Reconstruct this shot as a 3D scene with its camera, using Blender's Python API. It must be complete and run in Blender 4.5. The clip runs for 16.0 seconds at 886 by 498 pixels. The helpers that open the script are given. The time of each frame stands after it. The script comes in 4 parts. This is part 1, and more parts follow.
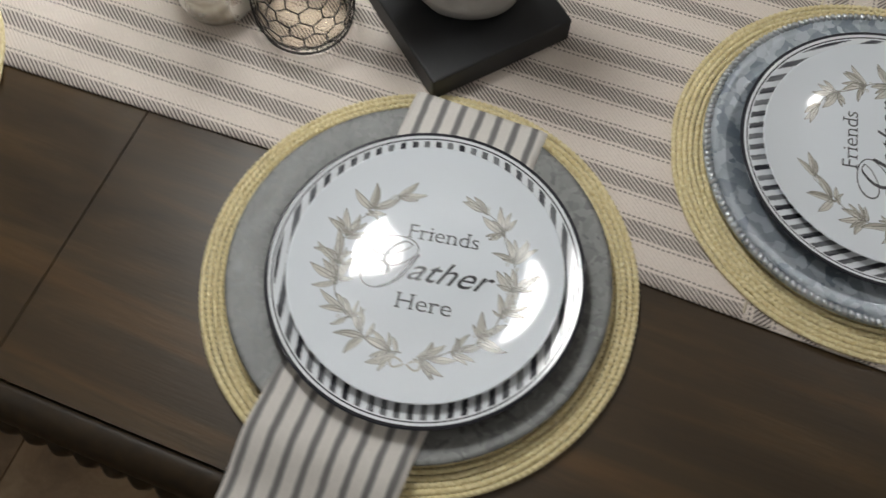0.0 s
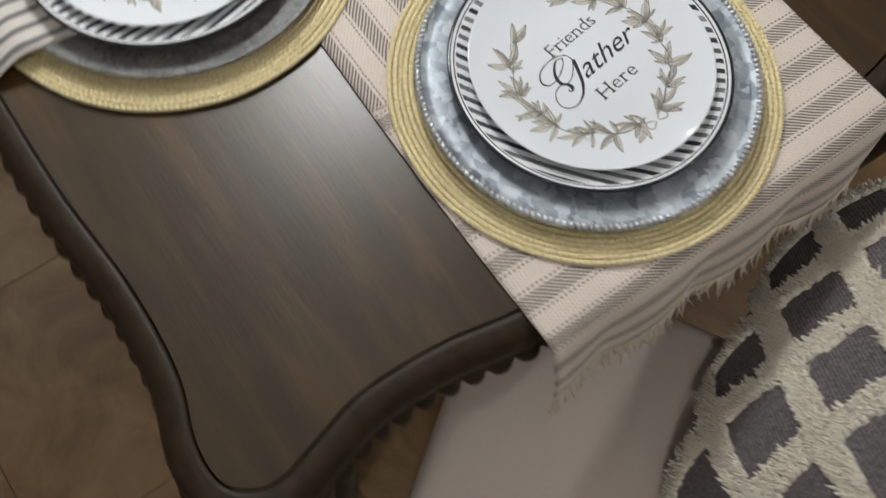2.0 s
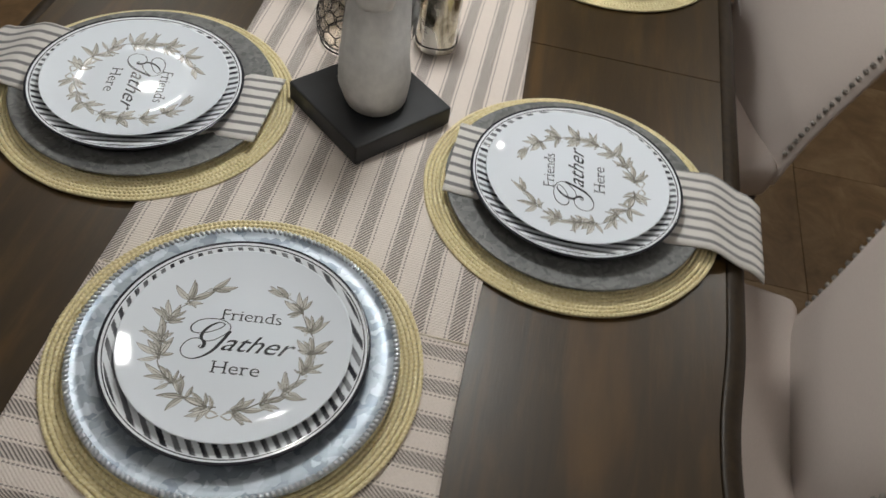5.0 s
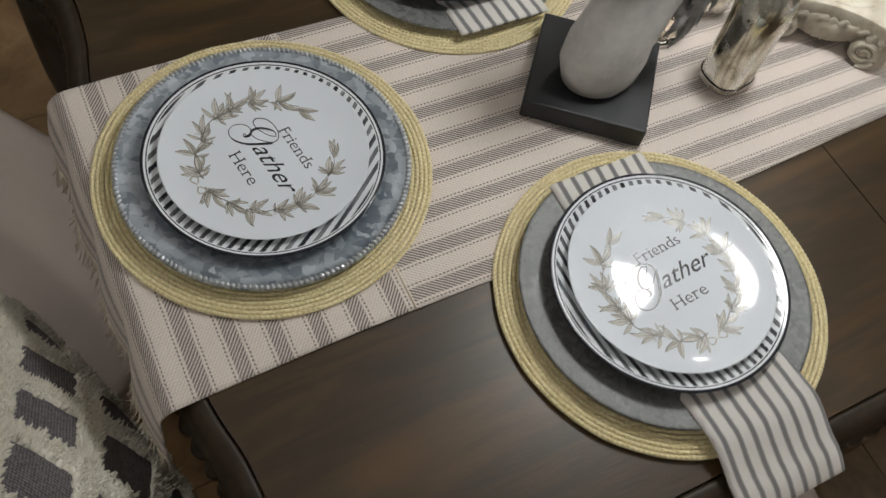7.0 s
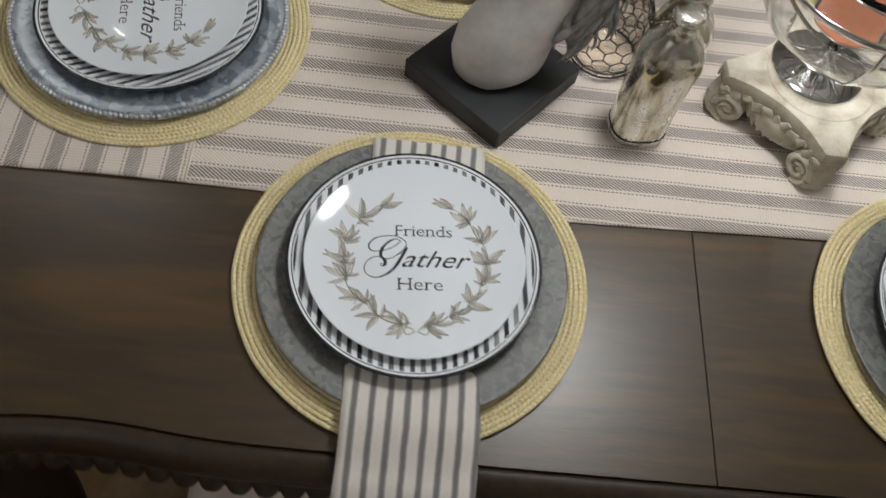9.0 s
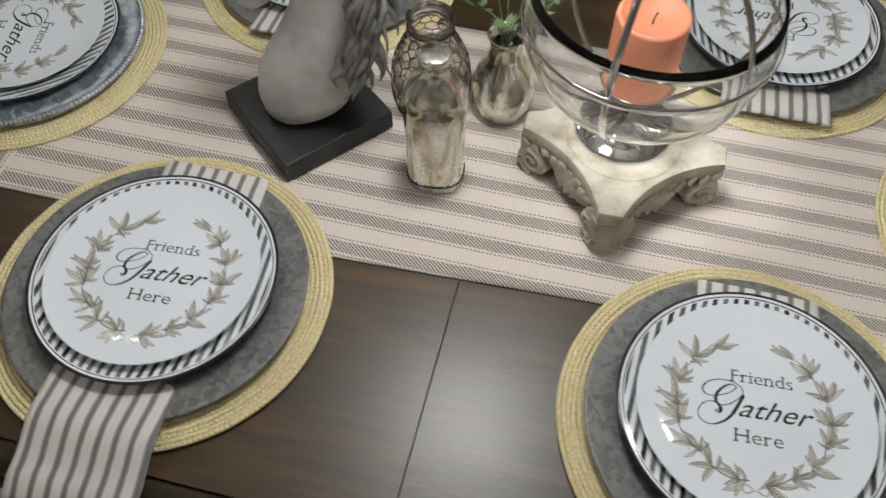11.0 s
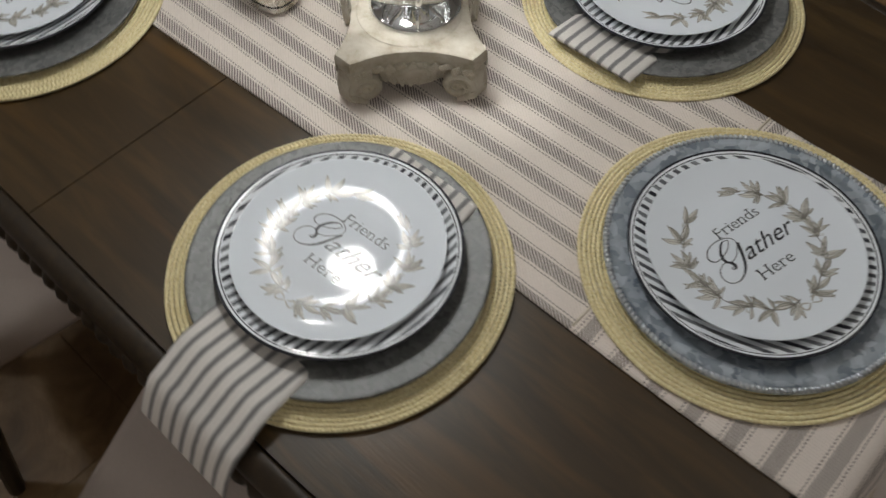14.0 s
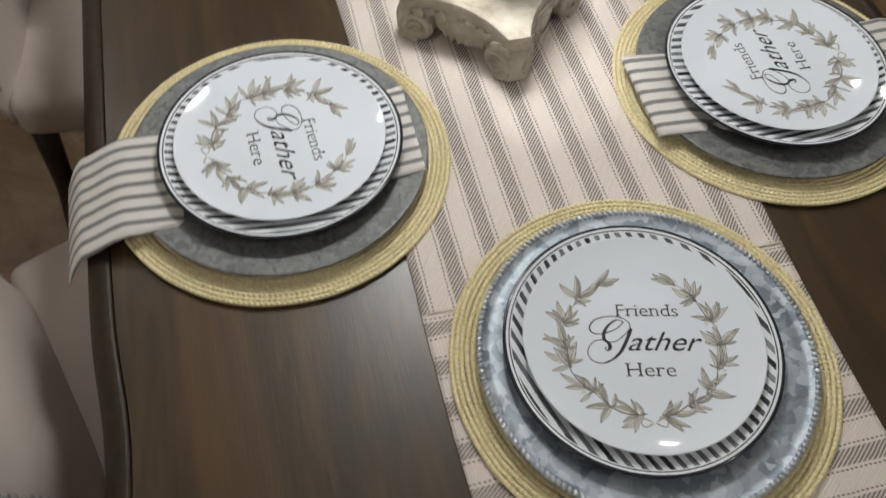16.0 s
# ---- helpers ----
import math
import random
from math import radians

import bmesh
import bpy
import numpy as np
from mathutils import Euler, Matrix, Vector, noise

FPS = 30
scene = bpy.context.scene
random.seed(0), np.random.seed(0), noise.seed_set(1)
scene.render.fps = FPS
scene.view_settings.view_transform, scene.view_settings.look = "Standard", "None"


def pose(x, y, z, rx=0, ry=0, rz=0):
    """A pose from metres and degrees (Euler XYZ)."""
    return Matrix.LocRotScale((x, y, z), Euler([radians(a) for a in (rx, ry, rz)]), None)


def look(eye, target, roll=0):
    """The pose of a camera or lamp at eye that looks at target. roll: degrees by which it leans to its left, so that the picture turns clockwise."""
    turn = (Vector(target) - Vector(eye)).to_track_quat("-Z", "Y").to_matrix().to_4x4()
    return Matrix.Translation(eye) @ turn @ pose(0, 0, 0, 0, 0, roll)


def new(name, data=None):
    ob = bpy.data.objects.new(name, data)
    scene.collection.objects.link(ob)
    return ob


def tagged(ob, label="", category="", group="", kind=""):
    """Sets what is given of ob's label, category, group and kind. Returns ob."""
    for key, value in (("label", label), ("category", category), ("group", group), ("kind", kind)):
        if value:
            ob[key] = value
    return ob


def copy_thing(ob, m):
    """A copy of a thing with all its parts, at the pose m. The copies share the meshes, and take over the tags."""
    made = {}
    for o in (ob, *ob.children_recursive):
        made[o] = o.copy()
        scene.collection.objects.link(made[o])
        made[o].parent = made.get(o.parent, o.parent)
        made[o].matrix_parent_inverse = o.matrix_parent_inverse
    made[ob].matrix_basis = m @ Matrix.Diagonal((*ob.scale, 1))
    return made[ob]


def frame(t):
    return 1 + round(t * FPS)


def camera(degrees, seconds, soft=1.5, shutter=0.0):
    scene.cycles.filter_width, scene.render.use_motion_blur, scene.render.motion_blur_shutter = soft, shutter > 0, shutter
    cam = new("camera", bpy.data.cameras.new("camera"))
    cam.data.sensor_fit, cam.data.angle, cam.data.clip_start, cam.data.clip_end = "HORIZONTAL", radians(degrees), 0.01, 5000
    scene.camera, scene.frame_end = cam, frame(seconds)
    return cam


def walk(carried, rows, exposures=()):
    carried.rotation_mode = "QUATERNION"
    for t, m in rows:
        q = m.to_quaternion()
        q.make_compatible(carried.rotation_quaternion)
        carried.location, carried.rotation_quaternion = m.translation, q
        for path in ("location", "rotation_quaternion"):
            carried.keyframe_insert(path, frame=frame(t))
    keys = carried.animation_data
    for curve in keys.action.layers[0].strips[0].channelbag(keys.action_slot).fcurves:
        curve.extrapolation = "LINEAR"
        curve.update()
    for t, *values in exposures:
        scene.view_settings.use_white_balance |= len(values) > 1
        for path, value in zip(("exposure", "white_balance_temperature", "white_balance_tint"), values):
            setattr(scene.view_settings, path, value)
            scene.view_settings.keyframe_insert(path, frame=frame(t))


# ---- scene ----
cam = camera(54.9, 16.0, shutter=0.4)
PATH = [
    (0, (-0.425, 0.543, 1.448), (-0.133, -0.233, -0.372), 0.6),
    (0.5, (-0.54, 0.541, 1.419), (-0.162, -0.239, -0.384), 1.9),
    (1, (-0.629, 0.511, 1.428), (-0.248, -0.185, -0.408), 5.0),
    (1.5, (-0.725, 0.472, 1.438), (-0.291, -0.168, -0.407), 6.6),
    (2, (-0.933, 0.427, 1.453), (-0.372, -0.068, -0.402), 6.9),
    (2.5, (-1.019, 0.389, 1.489), (-0.37, -0.012, -0.36), 9.2),
    (3, (-1.021, 0.287, 1.492), (-0.169, -0.154, -0.262), 15.1),
    (3.5, (-1.044, 0.179, 1.5), (-0.025, -0.173, -0.184), 14.8),
    (4, (-1.126, 0.062, 1.491), (0.086, -0.112, -0.09), 10.4),
    (4.2, (-1.156, -0.005, 1.487), (0.136, -0.112, -0.036), 8.4),
    (6.3, (-0.911, -0.415, 1.574), (0.036, 0.203, -0.076), 15.0),
    (6.5, (-0.879, -0.47, 1.57), (-0.056, 0.21, -0.122), 15.4),
    (7, (-0.807, -0.518, 1.579), (-0.195, 0.281, -0.149), 13.0),
    (7.5, (-0.704, -0.535, 1.58), (-0.217, 0.31, -0.165), 13.0),
    (8, (-0.613, -0.558, 1.575), (-0.259, 0.35, -0.171), 10.6),
    (8.5, (-0.472, -0.613, 1.564), (-0.246, 0.352, -0.173), 12.0),
    (9, (-0.344, -0.712, 1.57), (-0.219, 0.285, -0.159), 12.1),
    (9.5, (-0.269, -0.738, 1.57), (-0.251, 0.286, -0.148), 8.1),
    (10, (-0.164, -0.705, 1.568), (-0.252, 0.362, -0.122), 3.5),
    (10.2, (-0.115, -0.683, 1.57), (-0.22, 0.418, -0.096), 3.6),
    (12.3, (0.4, -0.7, 1.557), (-0.165, 0.334, -0.059), -5.6),
    (12.5, (0.427, -0.698, 1.537), (-0.151, 0.347, -0.067), -4.9),
    (13, (0.51, -0.635, 1.542), (-0.057, 0.34, -0.109), -3.3),
    (13.5, (0.581, -0.614, 1.546), (-0.043, 0.298, -0.121), -2.5),
    (14, (0.741, -0.571, 1.55), (-0.016, 0.225, -0.121), -0.9),
    (14.5, (0.856, -0.525, 1.575), (-0.014, 0.17, -0.086), 1.3),
    (15, (0.867, -0.447, 1.557), (-0.094, 0.143, -0.095), 2.1),
    (15.5, (0.892, -0.344, 1.546), (-0.14, 0.103, -0.109), 1.6),
    (16, (0.95, -0.272, 1.515), (-0.105, 0.02, -0.159), 2.1),
]
EXPOSURES = [(0.0, 0.28), (0.5, 0.09), (1.0, 0.04), (1.5, 0.29), (2.0, 0.9), (2.5, 1.26), (3.0, 0.87), (3.5, 0.42), (4.0, 0.43), (6.5, 0.47), (7.0, 0.32),
             (7.5, -0.13), (8.0, -0.10), (9.0, 0.25), (9.5, 0.36), (10.0, 0.33), (12.5, 0.23), (13.0, 0.1), (13.5, -0.1), (14.0, 0.03), (14.5, 0.35), (15.0, 0.46), (16.0, 0.5)]
walk(cam, [(t, look(eye, target, roll)) for t, eye, target, roll in PATH], EXPOSURES)

# ---------- light ----------
TOP = 0.760          # height of the table top
LAMP = (-0.01, -0.03, 1.56)
world = bpy.data.worlds.new("room_world")
world.use_nodes = True
world.node_tree.nodes["Background"].inputs["Color"].default_value = (0.9, 0.95, 1.0, 1)
world.node_tree.nodes["Background"].inputs["Strength"].default_value = 0.05
scene.world = world


# ---------- materials ----------
class Mat:
    """A node material with short calls."""

    def __init__(self, name, rough=0.5, metal=0.0, colour=(0.5, 0.5, 0.5)):
        self.m = bpy.data.materials.new(name)
        self.m.use_nodes = True
        self.t = self.m.node_tree
        self.b = self.t.nodes["Principled BSDF"]
        self.b.inputs["Roughness"].default_value = rough
        self.b.inputs["Metallic"].default_value = metal
        self.b.inputs["Base Color"].default_value = (*colour, 1)

    def node(self, kind, **inputs):
        n = self.t.nodes.new("ShaderNode" + kind)
        for key, value in inputs.items():
            key = key.replace("_", " ")
            if hasattr(value, "is_output"):
                self.t.links.new(value, n.inputs[key])
            else:
                n.inputs[key].default_value = value
        return n

    def coords(self, scale=(1, 1, 1), rot=(0, 0, 0)):
        c = self.t.nodes.new("ShaderNodeTexCoord")
        mp = self.t.nodes.new("ShaderNodeMapping")
        mp.inputs["Scale"].default_value = scale
        mp.inputs["Rotation"].default_value = rot
        self.t.links.new(c.outputs["Object"], mp.inputs["Vector"])
        return mp.outputs["Vector"]

    def noise(self, vec, scale, detail=4.0, rough=0.55, dist=0.0):
        return self.node("TexNoise", Vector=vec, Scale=scale, Detail=detail, Roughness=rough, Distortion=dist).outputs["Fac"]

    def ramp(self, fac, *stops):
        r = self.t.nodes.new("ShaderNodeValToRGB")
        self.t.links.new(fac, r.inputs["Fac"])
        e = r.color_ramp.elements
        while len(e) < len(stops):
            e.new(0.5)
        for el, (pos, c) in zip(e, stops):
            el.position = pos
            el.color = (*c, 1) if len(c) == 3 else c
        return r.outputs["Color"]

    def math(self, op, a, b=0.0, c=0.0):
        n = self.t.nodes.new("ShaderNodeMath")
        n.operation = op
        for k, v in enumerate((a, b, c)):
            if hasattr(v, "is_output"):
                self.t.links.new(v, n.inputs[k])
            else:
                n.inputs[k].default_value = v
        return n.outputs[0]

    def mix(self, fac, a, b, kind="MIX"):
        n = self.t.nodes.new("ShaderNodeMix")
        n.data_type = "RGBA"
        n.blend_type = kind
        for k, v in ((0, fac), (6, a), (7, b)):
            if hasattr(v, "is_output"):
                self.t.links.new(v, n.inputs[k])
            elif k == 0:
                n.inputs[k].default_value = v
            else:
                n.inputs[k].default_value = (*v, 1)
        return n.outputs[2]

    def sep(self, vec):
        return self.node("SeparateXYZ", Vector=vec).outputs

    def set(self, key, value):
        if hasattr(value, "is_output"):
            self.t.links.new(value, self.b.inputs[key])
        else:
            self.b.inputs[key].default_value = value
        return self

    def bump(self, height, strength=0.3, distance=0.002):
        n = self.node("Bump", Strength=strength, Distance=distance, Height=height)
        self.t.links.new(n.outputs["Normal"], self.b.inputs["Normal"])
        return self


def make_wood():
    a = Mat("dark_walnut_wood", 0.33)
    v = a.coords((2.4, 17, 17))
    long = a.noise(v, 2.2, 6, 0.62, 0.6)
    fine = a.noise(a.coords((22, 330, 330)), 1.0, 3)
    big = a.noise(a.coords((1.2, 5, 5)), 1.6, 3, 0.5, 0.4)
    col = a.ramp(long, (0.28, (0.011, 0.0066, 0.0018)), (0.52, (0.034, 0.0194, 0.0050)), (0.78, (0.086, 0.048, 0.0120)))
    col = a.mix(a.math("MULTIPLY", big, 0.45), col, (0.068, 0.036, 0.0115))
    patch = a.ramp(a.noise(a.coords((0.9, 7, 7)), 2.4, 3, 0.5, 0.8), (0.56, (0, 0, 0)), (0.72, (1, 1, 1)))
    col = a.mix(a.math("MULTIPLY", patch, 0.62), col, (0.112, 0.056, 0.0130))
    a.set("Base Color", a.mix(a.math("MULTIPLY", fine, 0.14), col, (0.02, 0.012, 0.007)))
    a.set("Roughness", a.math("ADD", a.math("MULTIPLY", long, 0.20), 0.30))
    a.set("Coat Weight", 0.62).set("Coat Roughness", 0.34).set("Specular IOR Level", 0.35)
    return a.bump(a.math("ADD", fine, a.math("MULTIPLY", a.noise(a.coords((60, 240, 240)), 1.0, 3), 0.9)), 0.30, 0.0007).m


def make_edge_wood():
    a = Mat("dark_carved_wood", 0.50)
    n = a.noise(a.coords((30, 30, 30)), 3.0, 5)
    a.set("Base Color", a.ramp(n, (0.3, (0.014, 0.0088, 0.0040)), (0.75, (0.038, 0.023, 0.010))))
    a.set("Specular IOR Level", 0.35)
    return a.bump(n, 0.2, 0.0008).m


def stripe_cloth(name, pitch, cream, grey, mode):
    """Ticking: stripes along x (mode 0), or along x in the middle and along y past the hems (mode 1)."""
    a = Mat(name, 0.92)
    v = a.coords()
    x, y, z = a.sep(v)
    wob = a.math("MULTIPLY", a.math("SUBTRACT", a.noise(v, 60, 2), 0.5), 0.0022)
    if mode == 1:
        end = a.math("GREATER_THAN", a.math("ABSOLUTE", a.math("ADD", x, 0.0135)), 0.5625)
        far = a.math("ADD", a.math("ABSOLUTE", x), a.math("MULTIPLY", a.math("GREATER_THAN", x, 0.0), 0.026))
        far = a.math("ADD", a.math("MULTIPLY", a.math("ADD", far, a.math("SUBTRACT", TOP + 0.0032 - 0.5924, z)), 1.021), -0.0045)
        across = a.math("ADD", a.math("MULTIPLY", end, far), a.math("MULTIPLY", a.math("SUBTRACT", 1.0, end), y))
        along = a.math("ADD", a.math("MULTIPLY", end, y), a.math("MULTIPLY", a.math("SUBTRACT", 1.0, end), x))
    else:
        across, along = y, x
    across = a.math("ADD", across, wob)
    ph = a.math("ABSOLUTE", a.math("SUBTRACT", a.math("FRACT", a.math("ADD", a.math("DIVIDE", across, pitch), 40.603 if mode else 40.5)), 0.5))  # 0 at stripe middle
    if mode == 1:
        band = a.ramp(ph, (0.165, (1, 1, 1)), (0.195, (0, 0, 0)))
        line = a.math("MULTIPLY", a.math("LESS_THAN", a.math("ABSOLUTE", a.math("SUBTRACT", ph, 0.262)), 0.022),
                      a.math("GREATER_THAN", a.math("FRACT", a.math("MULTIPLY", along, 210.0)), 0.38))
        twill = a.math("SINE", a.math("MULTIPLY", a.math("ADD", across, a.math("MULTIPLY", along, 0.8)), 1500.0))
        sharp = a.math("MAXIMUM", a.math("MINIMUM", a.math("MULTIPLY", twill, 2.2), 1.0), -1.0)
        ink = a.math("MULTIPLY", band, a.math("ADD", a.math("MULTIPLY", sharp, 0.40), 0.58))
        ink = a.math("MAXIMUM", ink, a.math("MULTIPLY", line, 0.8))
        weave = a.math("ADD", twill, a.math("MULTIPLY", a.math("SINE", a.math("MULTIPLY", along, 1800.0)), 0.6))
    else:
        ink = a.ramp(ph, (0.10, (1, 1, 1)), (0.20, (0.42, 0.42, 0.42)), (0.215, (0, 0, 0)))
        weave = a.math("SINE", a.math("MULTIPLY", a.math("ADD", across, along), 3200.0))
        ink = a.math("MULTIPLY", ink, 0.9)
    mott = a.noise(v, 420, 2)
    soft = a.noise(v, 14, 3)
    base = a.mix(a.math("MULTIPLY", soft, 0.5), cream, tuple(c * 0.84 for c in cream))
    col = a.mix(ink, base, grey)
    col = a.mix(a.math("MULTIPLY", mott, 0.28), col, tuple(c * 0.55 for c in cream), "MULTIPLY")
    a.set("Base Color", col)
    a.set("Sheen Weight", 0.15)
    return a.bump(a.math("ADD", weave, a.math("MULTIPLY", mott, 1.6)), 0.5, 0.0005).m


def make_straw():
    a = Mat("straw_yellow_braid", 0.48)
    n = a.noise(a.coords(), 260, 3)
    big = a.noise(a.coords(), 22, 3)
    c = a.ramp(n, (0.25, (0.58, 0.47, 0.23)), (0.6, (0.80, 0.71, 0.44)), (0.85, (0.88, 0.83, 0.62)))
    a.set("Base Color", a.mix(a.math("MULTIPLY", big, 0.25), c, (0.56, 0.44, 0.18)))
    a.set("Metallic", 0.12).set("Sheen Weight", 0.2)
    return a.bump(n, 0.4, 0.0008).m


def make_galvanized(name, dark, light, rough, metal, cells=95.0):
    a = Mat(name, rough, metal)
    v = a.coords()
    vo = a.t.nodes.new("ShaderNodeTexVoronoi")
    vo.inputs["Scale"].default_value = cells
    dist = a.node("TexNoise", Vector=v, Scale=60.0, Detail=2.0)
    vec = a.node("VectorMath")
    vec.operation = "MULTIPLY_ADD"
    a.t.links.new(dist.outputs["Color"], vec.inputs[0])
    vec.inputs[1].default_value = (0.02, 0.02, 0.02)
    a.t.links.new(v, vec.inputs[2])
    a.t.links.new(vec.outputs[0], vo.inputs["Vector"])
    cell = a.sep(vo.outputs["Color"])[0]
    n = a.noise(v, 30, 4)
    f = a.math("ADD", a.math("MULTIPLY", cell, 0.55), a.math("MULTIPLY", n, 0.45))
    a.set("Base Color", a.ramp(f, (0.2, dark), (0.75, light)))
    a.set("Roughness", a.math("ADD", a.math("MULTIPLY", cell, 0.22), rough - 0.08))
    return a.bump(n, 0.15, 0.0006).m


def make_plain(name, colour, rough, metal=0.0, vary=0.12, scale=60.0, bump=0.1, coat=0.0):
    a = Mat(name, rough, metal)
    n = a.noise(a.coords(), scale, 4)
    a.set("Base Color", a.mix(n, tuple(c * (1 - vary) for c in colour), tuple(min(1, c * (1 + vary)) for c in colour)))
    if coat:
        a.set("Coat Weight", coat).set("Coat Roughness", 0.05)
    return a.bump(n, bump, 0.0008).m


def make_ceramic():
    a = Mat("white_glazed_porcelain", 0.09)
    n = a.noise(a.coords(), 5, 2)
    a.set("Base Color", a.mix(n, (0.695, 0.735, 0.785), (0.745, 0.78, 0.825)))
    a.set("Roughness", a.math("ADD", a.math("MULTIPLY", n, 0.04), 0.045)).set("Specular IOR Level", 0.26)
    return a.m


def make_dinner():
    """White glaze with parallel black ticking stripes on the rim and two thin rim lines."""
    a = Mat("striped_porcelain", 0.10)
    v = a.coords()
    x, y, z = a.sep(v)
    r = a.math("SQRT", a.math("ADD", a.math("MULTIPLY", x, x), a.math("MULTIPLY", y, y)))
    wob = a.math("MULTIPLY", a.math("SUBTRACT", a.noise(a.coords((1, 6, 1)), 130, 3), 0.5), 0.0028)
    ph = a.math("ABSOLUTE", a.math("SUBTRACT", a.math("FRACT", a.math("ADD", a.math("DIVIDE", a.math("ADD", x, wob), 0.0104), 40.5)), 0.5))
    st = a.ramp(ph, (0.21, (1, 1, 1)), (0.27, (0, 0, 0)))
    inside = a.math("LESS_THAN", r, 0.1252)
    wear = a.ramp(a.noise(a.coords((90, 14, 1)), 1.0, 2), (0.3, (0.66, 0.66, 0.66)), (0.6, (1, 1, 1)))
    ink = a.math("MULTIPLY", a.math("MULTIPLY", st, inside), wear)
    edge = a.math("GREATER_THAN", r, 0.1300)
    thin = a.math("LESS_THAN", a.math("ABSOLUTE", a.math("SUBTRACT", r, 0.1270)), 0.0006)
    ink = a.math("MAXIMUM", ink, a.math("MAXIMUM", edge, thin))
    a.set("Base Color", a.mix(ink, (0.73, 0.755, 0.785), (0.03, 0.03, 0.037)))
    a.set("Specular IOR Level", 0.24)
    return a.m


def make_glass(name, tint, rough=0.02):
    a = Mat(name, rough, 0.0, tint)
    a.set("Transmission Weight", 1.0).set("IOR", 1.45)
    return a.m


def make_mercury():
    a = Mat("mercury_glass", 0.10, 0.9)
    n = a.noise(a.coords((1, 1, 0.4)), 24, 5, 0.55, 0.9)
    f = a.noise(a.coords(), 240, 3)
    a.set("Base Color", a.ramp(n, (0.34, (0.22, 0.19, 0.12)), (0.44, (0.60, 0.57, 0.47)), (0.58, (0.90, 0.89, 0.84))))
    a.set("Roughness", a.ramp(a.math("ADD", a.math("MULTIPLY", n, 0.8), a.math("MULTIPLY", f, 0.2)), (0.4, (0.07, 0.07, 0.07)), (0.62, (0.38, 0.38, 0.38))))
    return a.bump(n, 0.14, 0.002).m


def make_plaster():
    a = Mat("aged_cream_plaster", 0.85)
    v = a.coords()
    n = a.noise(v, 28, 6, 0.65)
    f = a.noise(v, 180, 3)
    c = a.ramp(n, (0.3, (0.32, 0.265, 0.19)), (0.48, (0.47, 0.425, 0.345)), (0.7, (0.58, 0.545, 0.47)))
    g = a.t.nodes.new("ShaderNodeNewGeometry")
    # concave parts of the carving turn brown, the rest keeps the noise colour
    crease_tint = a.ramp(g.outputs["Pointiness"], (0.44, (0.30, 0.23, 0.13)), (0.52, (1, 1, 1)))
    a.set("Base Color", a.mix(0.75, c, crease_tint, "MULTIPLY"))
    return a.bump(a.math("ADD", n, a.math("MULTIPLY", f, 0.4)), 0.4, 0.002).m


def make_horse():
    a = Mat("chalky_grey_resin", 0.6)
    v = a.coords((1, 1, 1))
    n = a.noise(v, 16, 5, 0.6)
    c = a.ramp(n, (0.32, (0.46, 0.45, 0.445)), (0.52, (0.64, 0.625, 0.61)), (0.68, (0.78, 0.765, 0.74)))
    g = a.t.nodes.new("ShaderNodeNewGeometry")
    # low pointiness pulls the creases of the resin towards near-black
    crease_tint = a.ramp(g.outputs["Pointiness"], (0.42, (0.10, 0.095, 0.09)), (0.50, (1, 1, 1)))
    a.set("Base Color", a.mix(0.8, c, crease_tint, "MULTIPLY"))
    return a.bump(n, 0.2, 0.002).m


def make_pillow():
    """Grey woven squares under a cream tufted lattice (the lattice itself is geometry)."""
    a = Mat("grey_basket_weave", 0.9)
    v = a.coords()
    x, y, z = a.sep(v)
    w = a.math("MULTIPLY", a.math("SINE", a.math("MULTIPLY", x, 1250.0)), a.math("SINE", a.math("MULTIPLY", y, 1250.0)))
    n = a.noise(v, 300, 2)
    a.set("Base Color", a.ramp(a.math("ADD", a.math("MULTIPLY", w, 0.25), n), (0.3, (0.085, 0.075, 0.080)), (0.75, (0.27, 0.245, 0.255))))
    return a.bump(w, 0.8, 0.0015).m


def make_tile():
    a = Mat("tan_floor_tile", 0.45)
    v = a.coords()
    n = a.noise(v, 7, 8, 0.66, 0.7)
    f = a.noise(v, 60, 3)
    info = a.t.nodes.new("ShaderNodeObjectInfo")
    c = a.ramp(n, (0.3, (0.135, 0.074, 0.029)), (0.5, (0.265, 0.158, 0.070)), (0.72, (0.42, 0.285, 0.150)))
    c = a.mix(a.math("MULTIPLY", info.outputs["Random"], 0.15), c, (0.24, 0.15, 0.08))
    a.set("Base Color", a.mix(a.math("MULTIPLY", f, 0.3), c, (0.13, 0.09, 0.055)))
    return a.bump(n, 0.1, 0.002).m


M_WOOD, M_EDGE = make_wood(), make_edge_wood()
M_RUNNER = stripe_cloth("striped_runner_cloth", 0.0437, (0.80, 0.715, 0.650), (0.175, 0.150, 0.138), 1)
M_NAPKIN = stripe_cloth("striped_napkin_cloth", 0.0172, (0.80, 0.765, 0.725), (0.15, 0.145, 0.15), 0)
M_FRINGE = make_plain("cream_fringe_yarn", (0.66, 0.59, 0.48), 0.95, vary=0.2, scale=200)
M_STRAW = make_straw()
M_GALV = make_galvanized("dull_galvanized_steel", (0.108, 0.110, 0.108), (0.222, 0.224, 0.218), 0.52, 0.35, 170.0)
M_BLUE = make_galvanized("bluish_galvanized_steel", (0.20, 0.24, 0.285), (0.55, 0.60, 0.65), 0.40, 0.60)
M_BEAD = make_plain("silver_beading", (0.60, 0.62, 0.65), 0.34, 0.9)
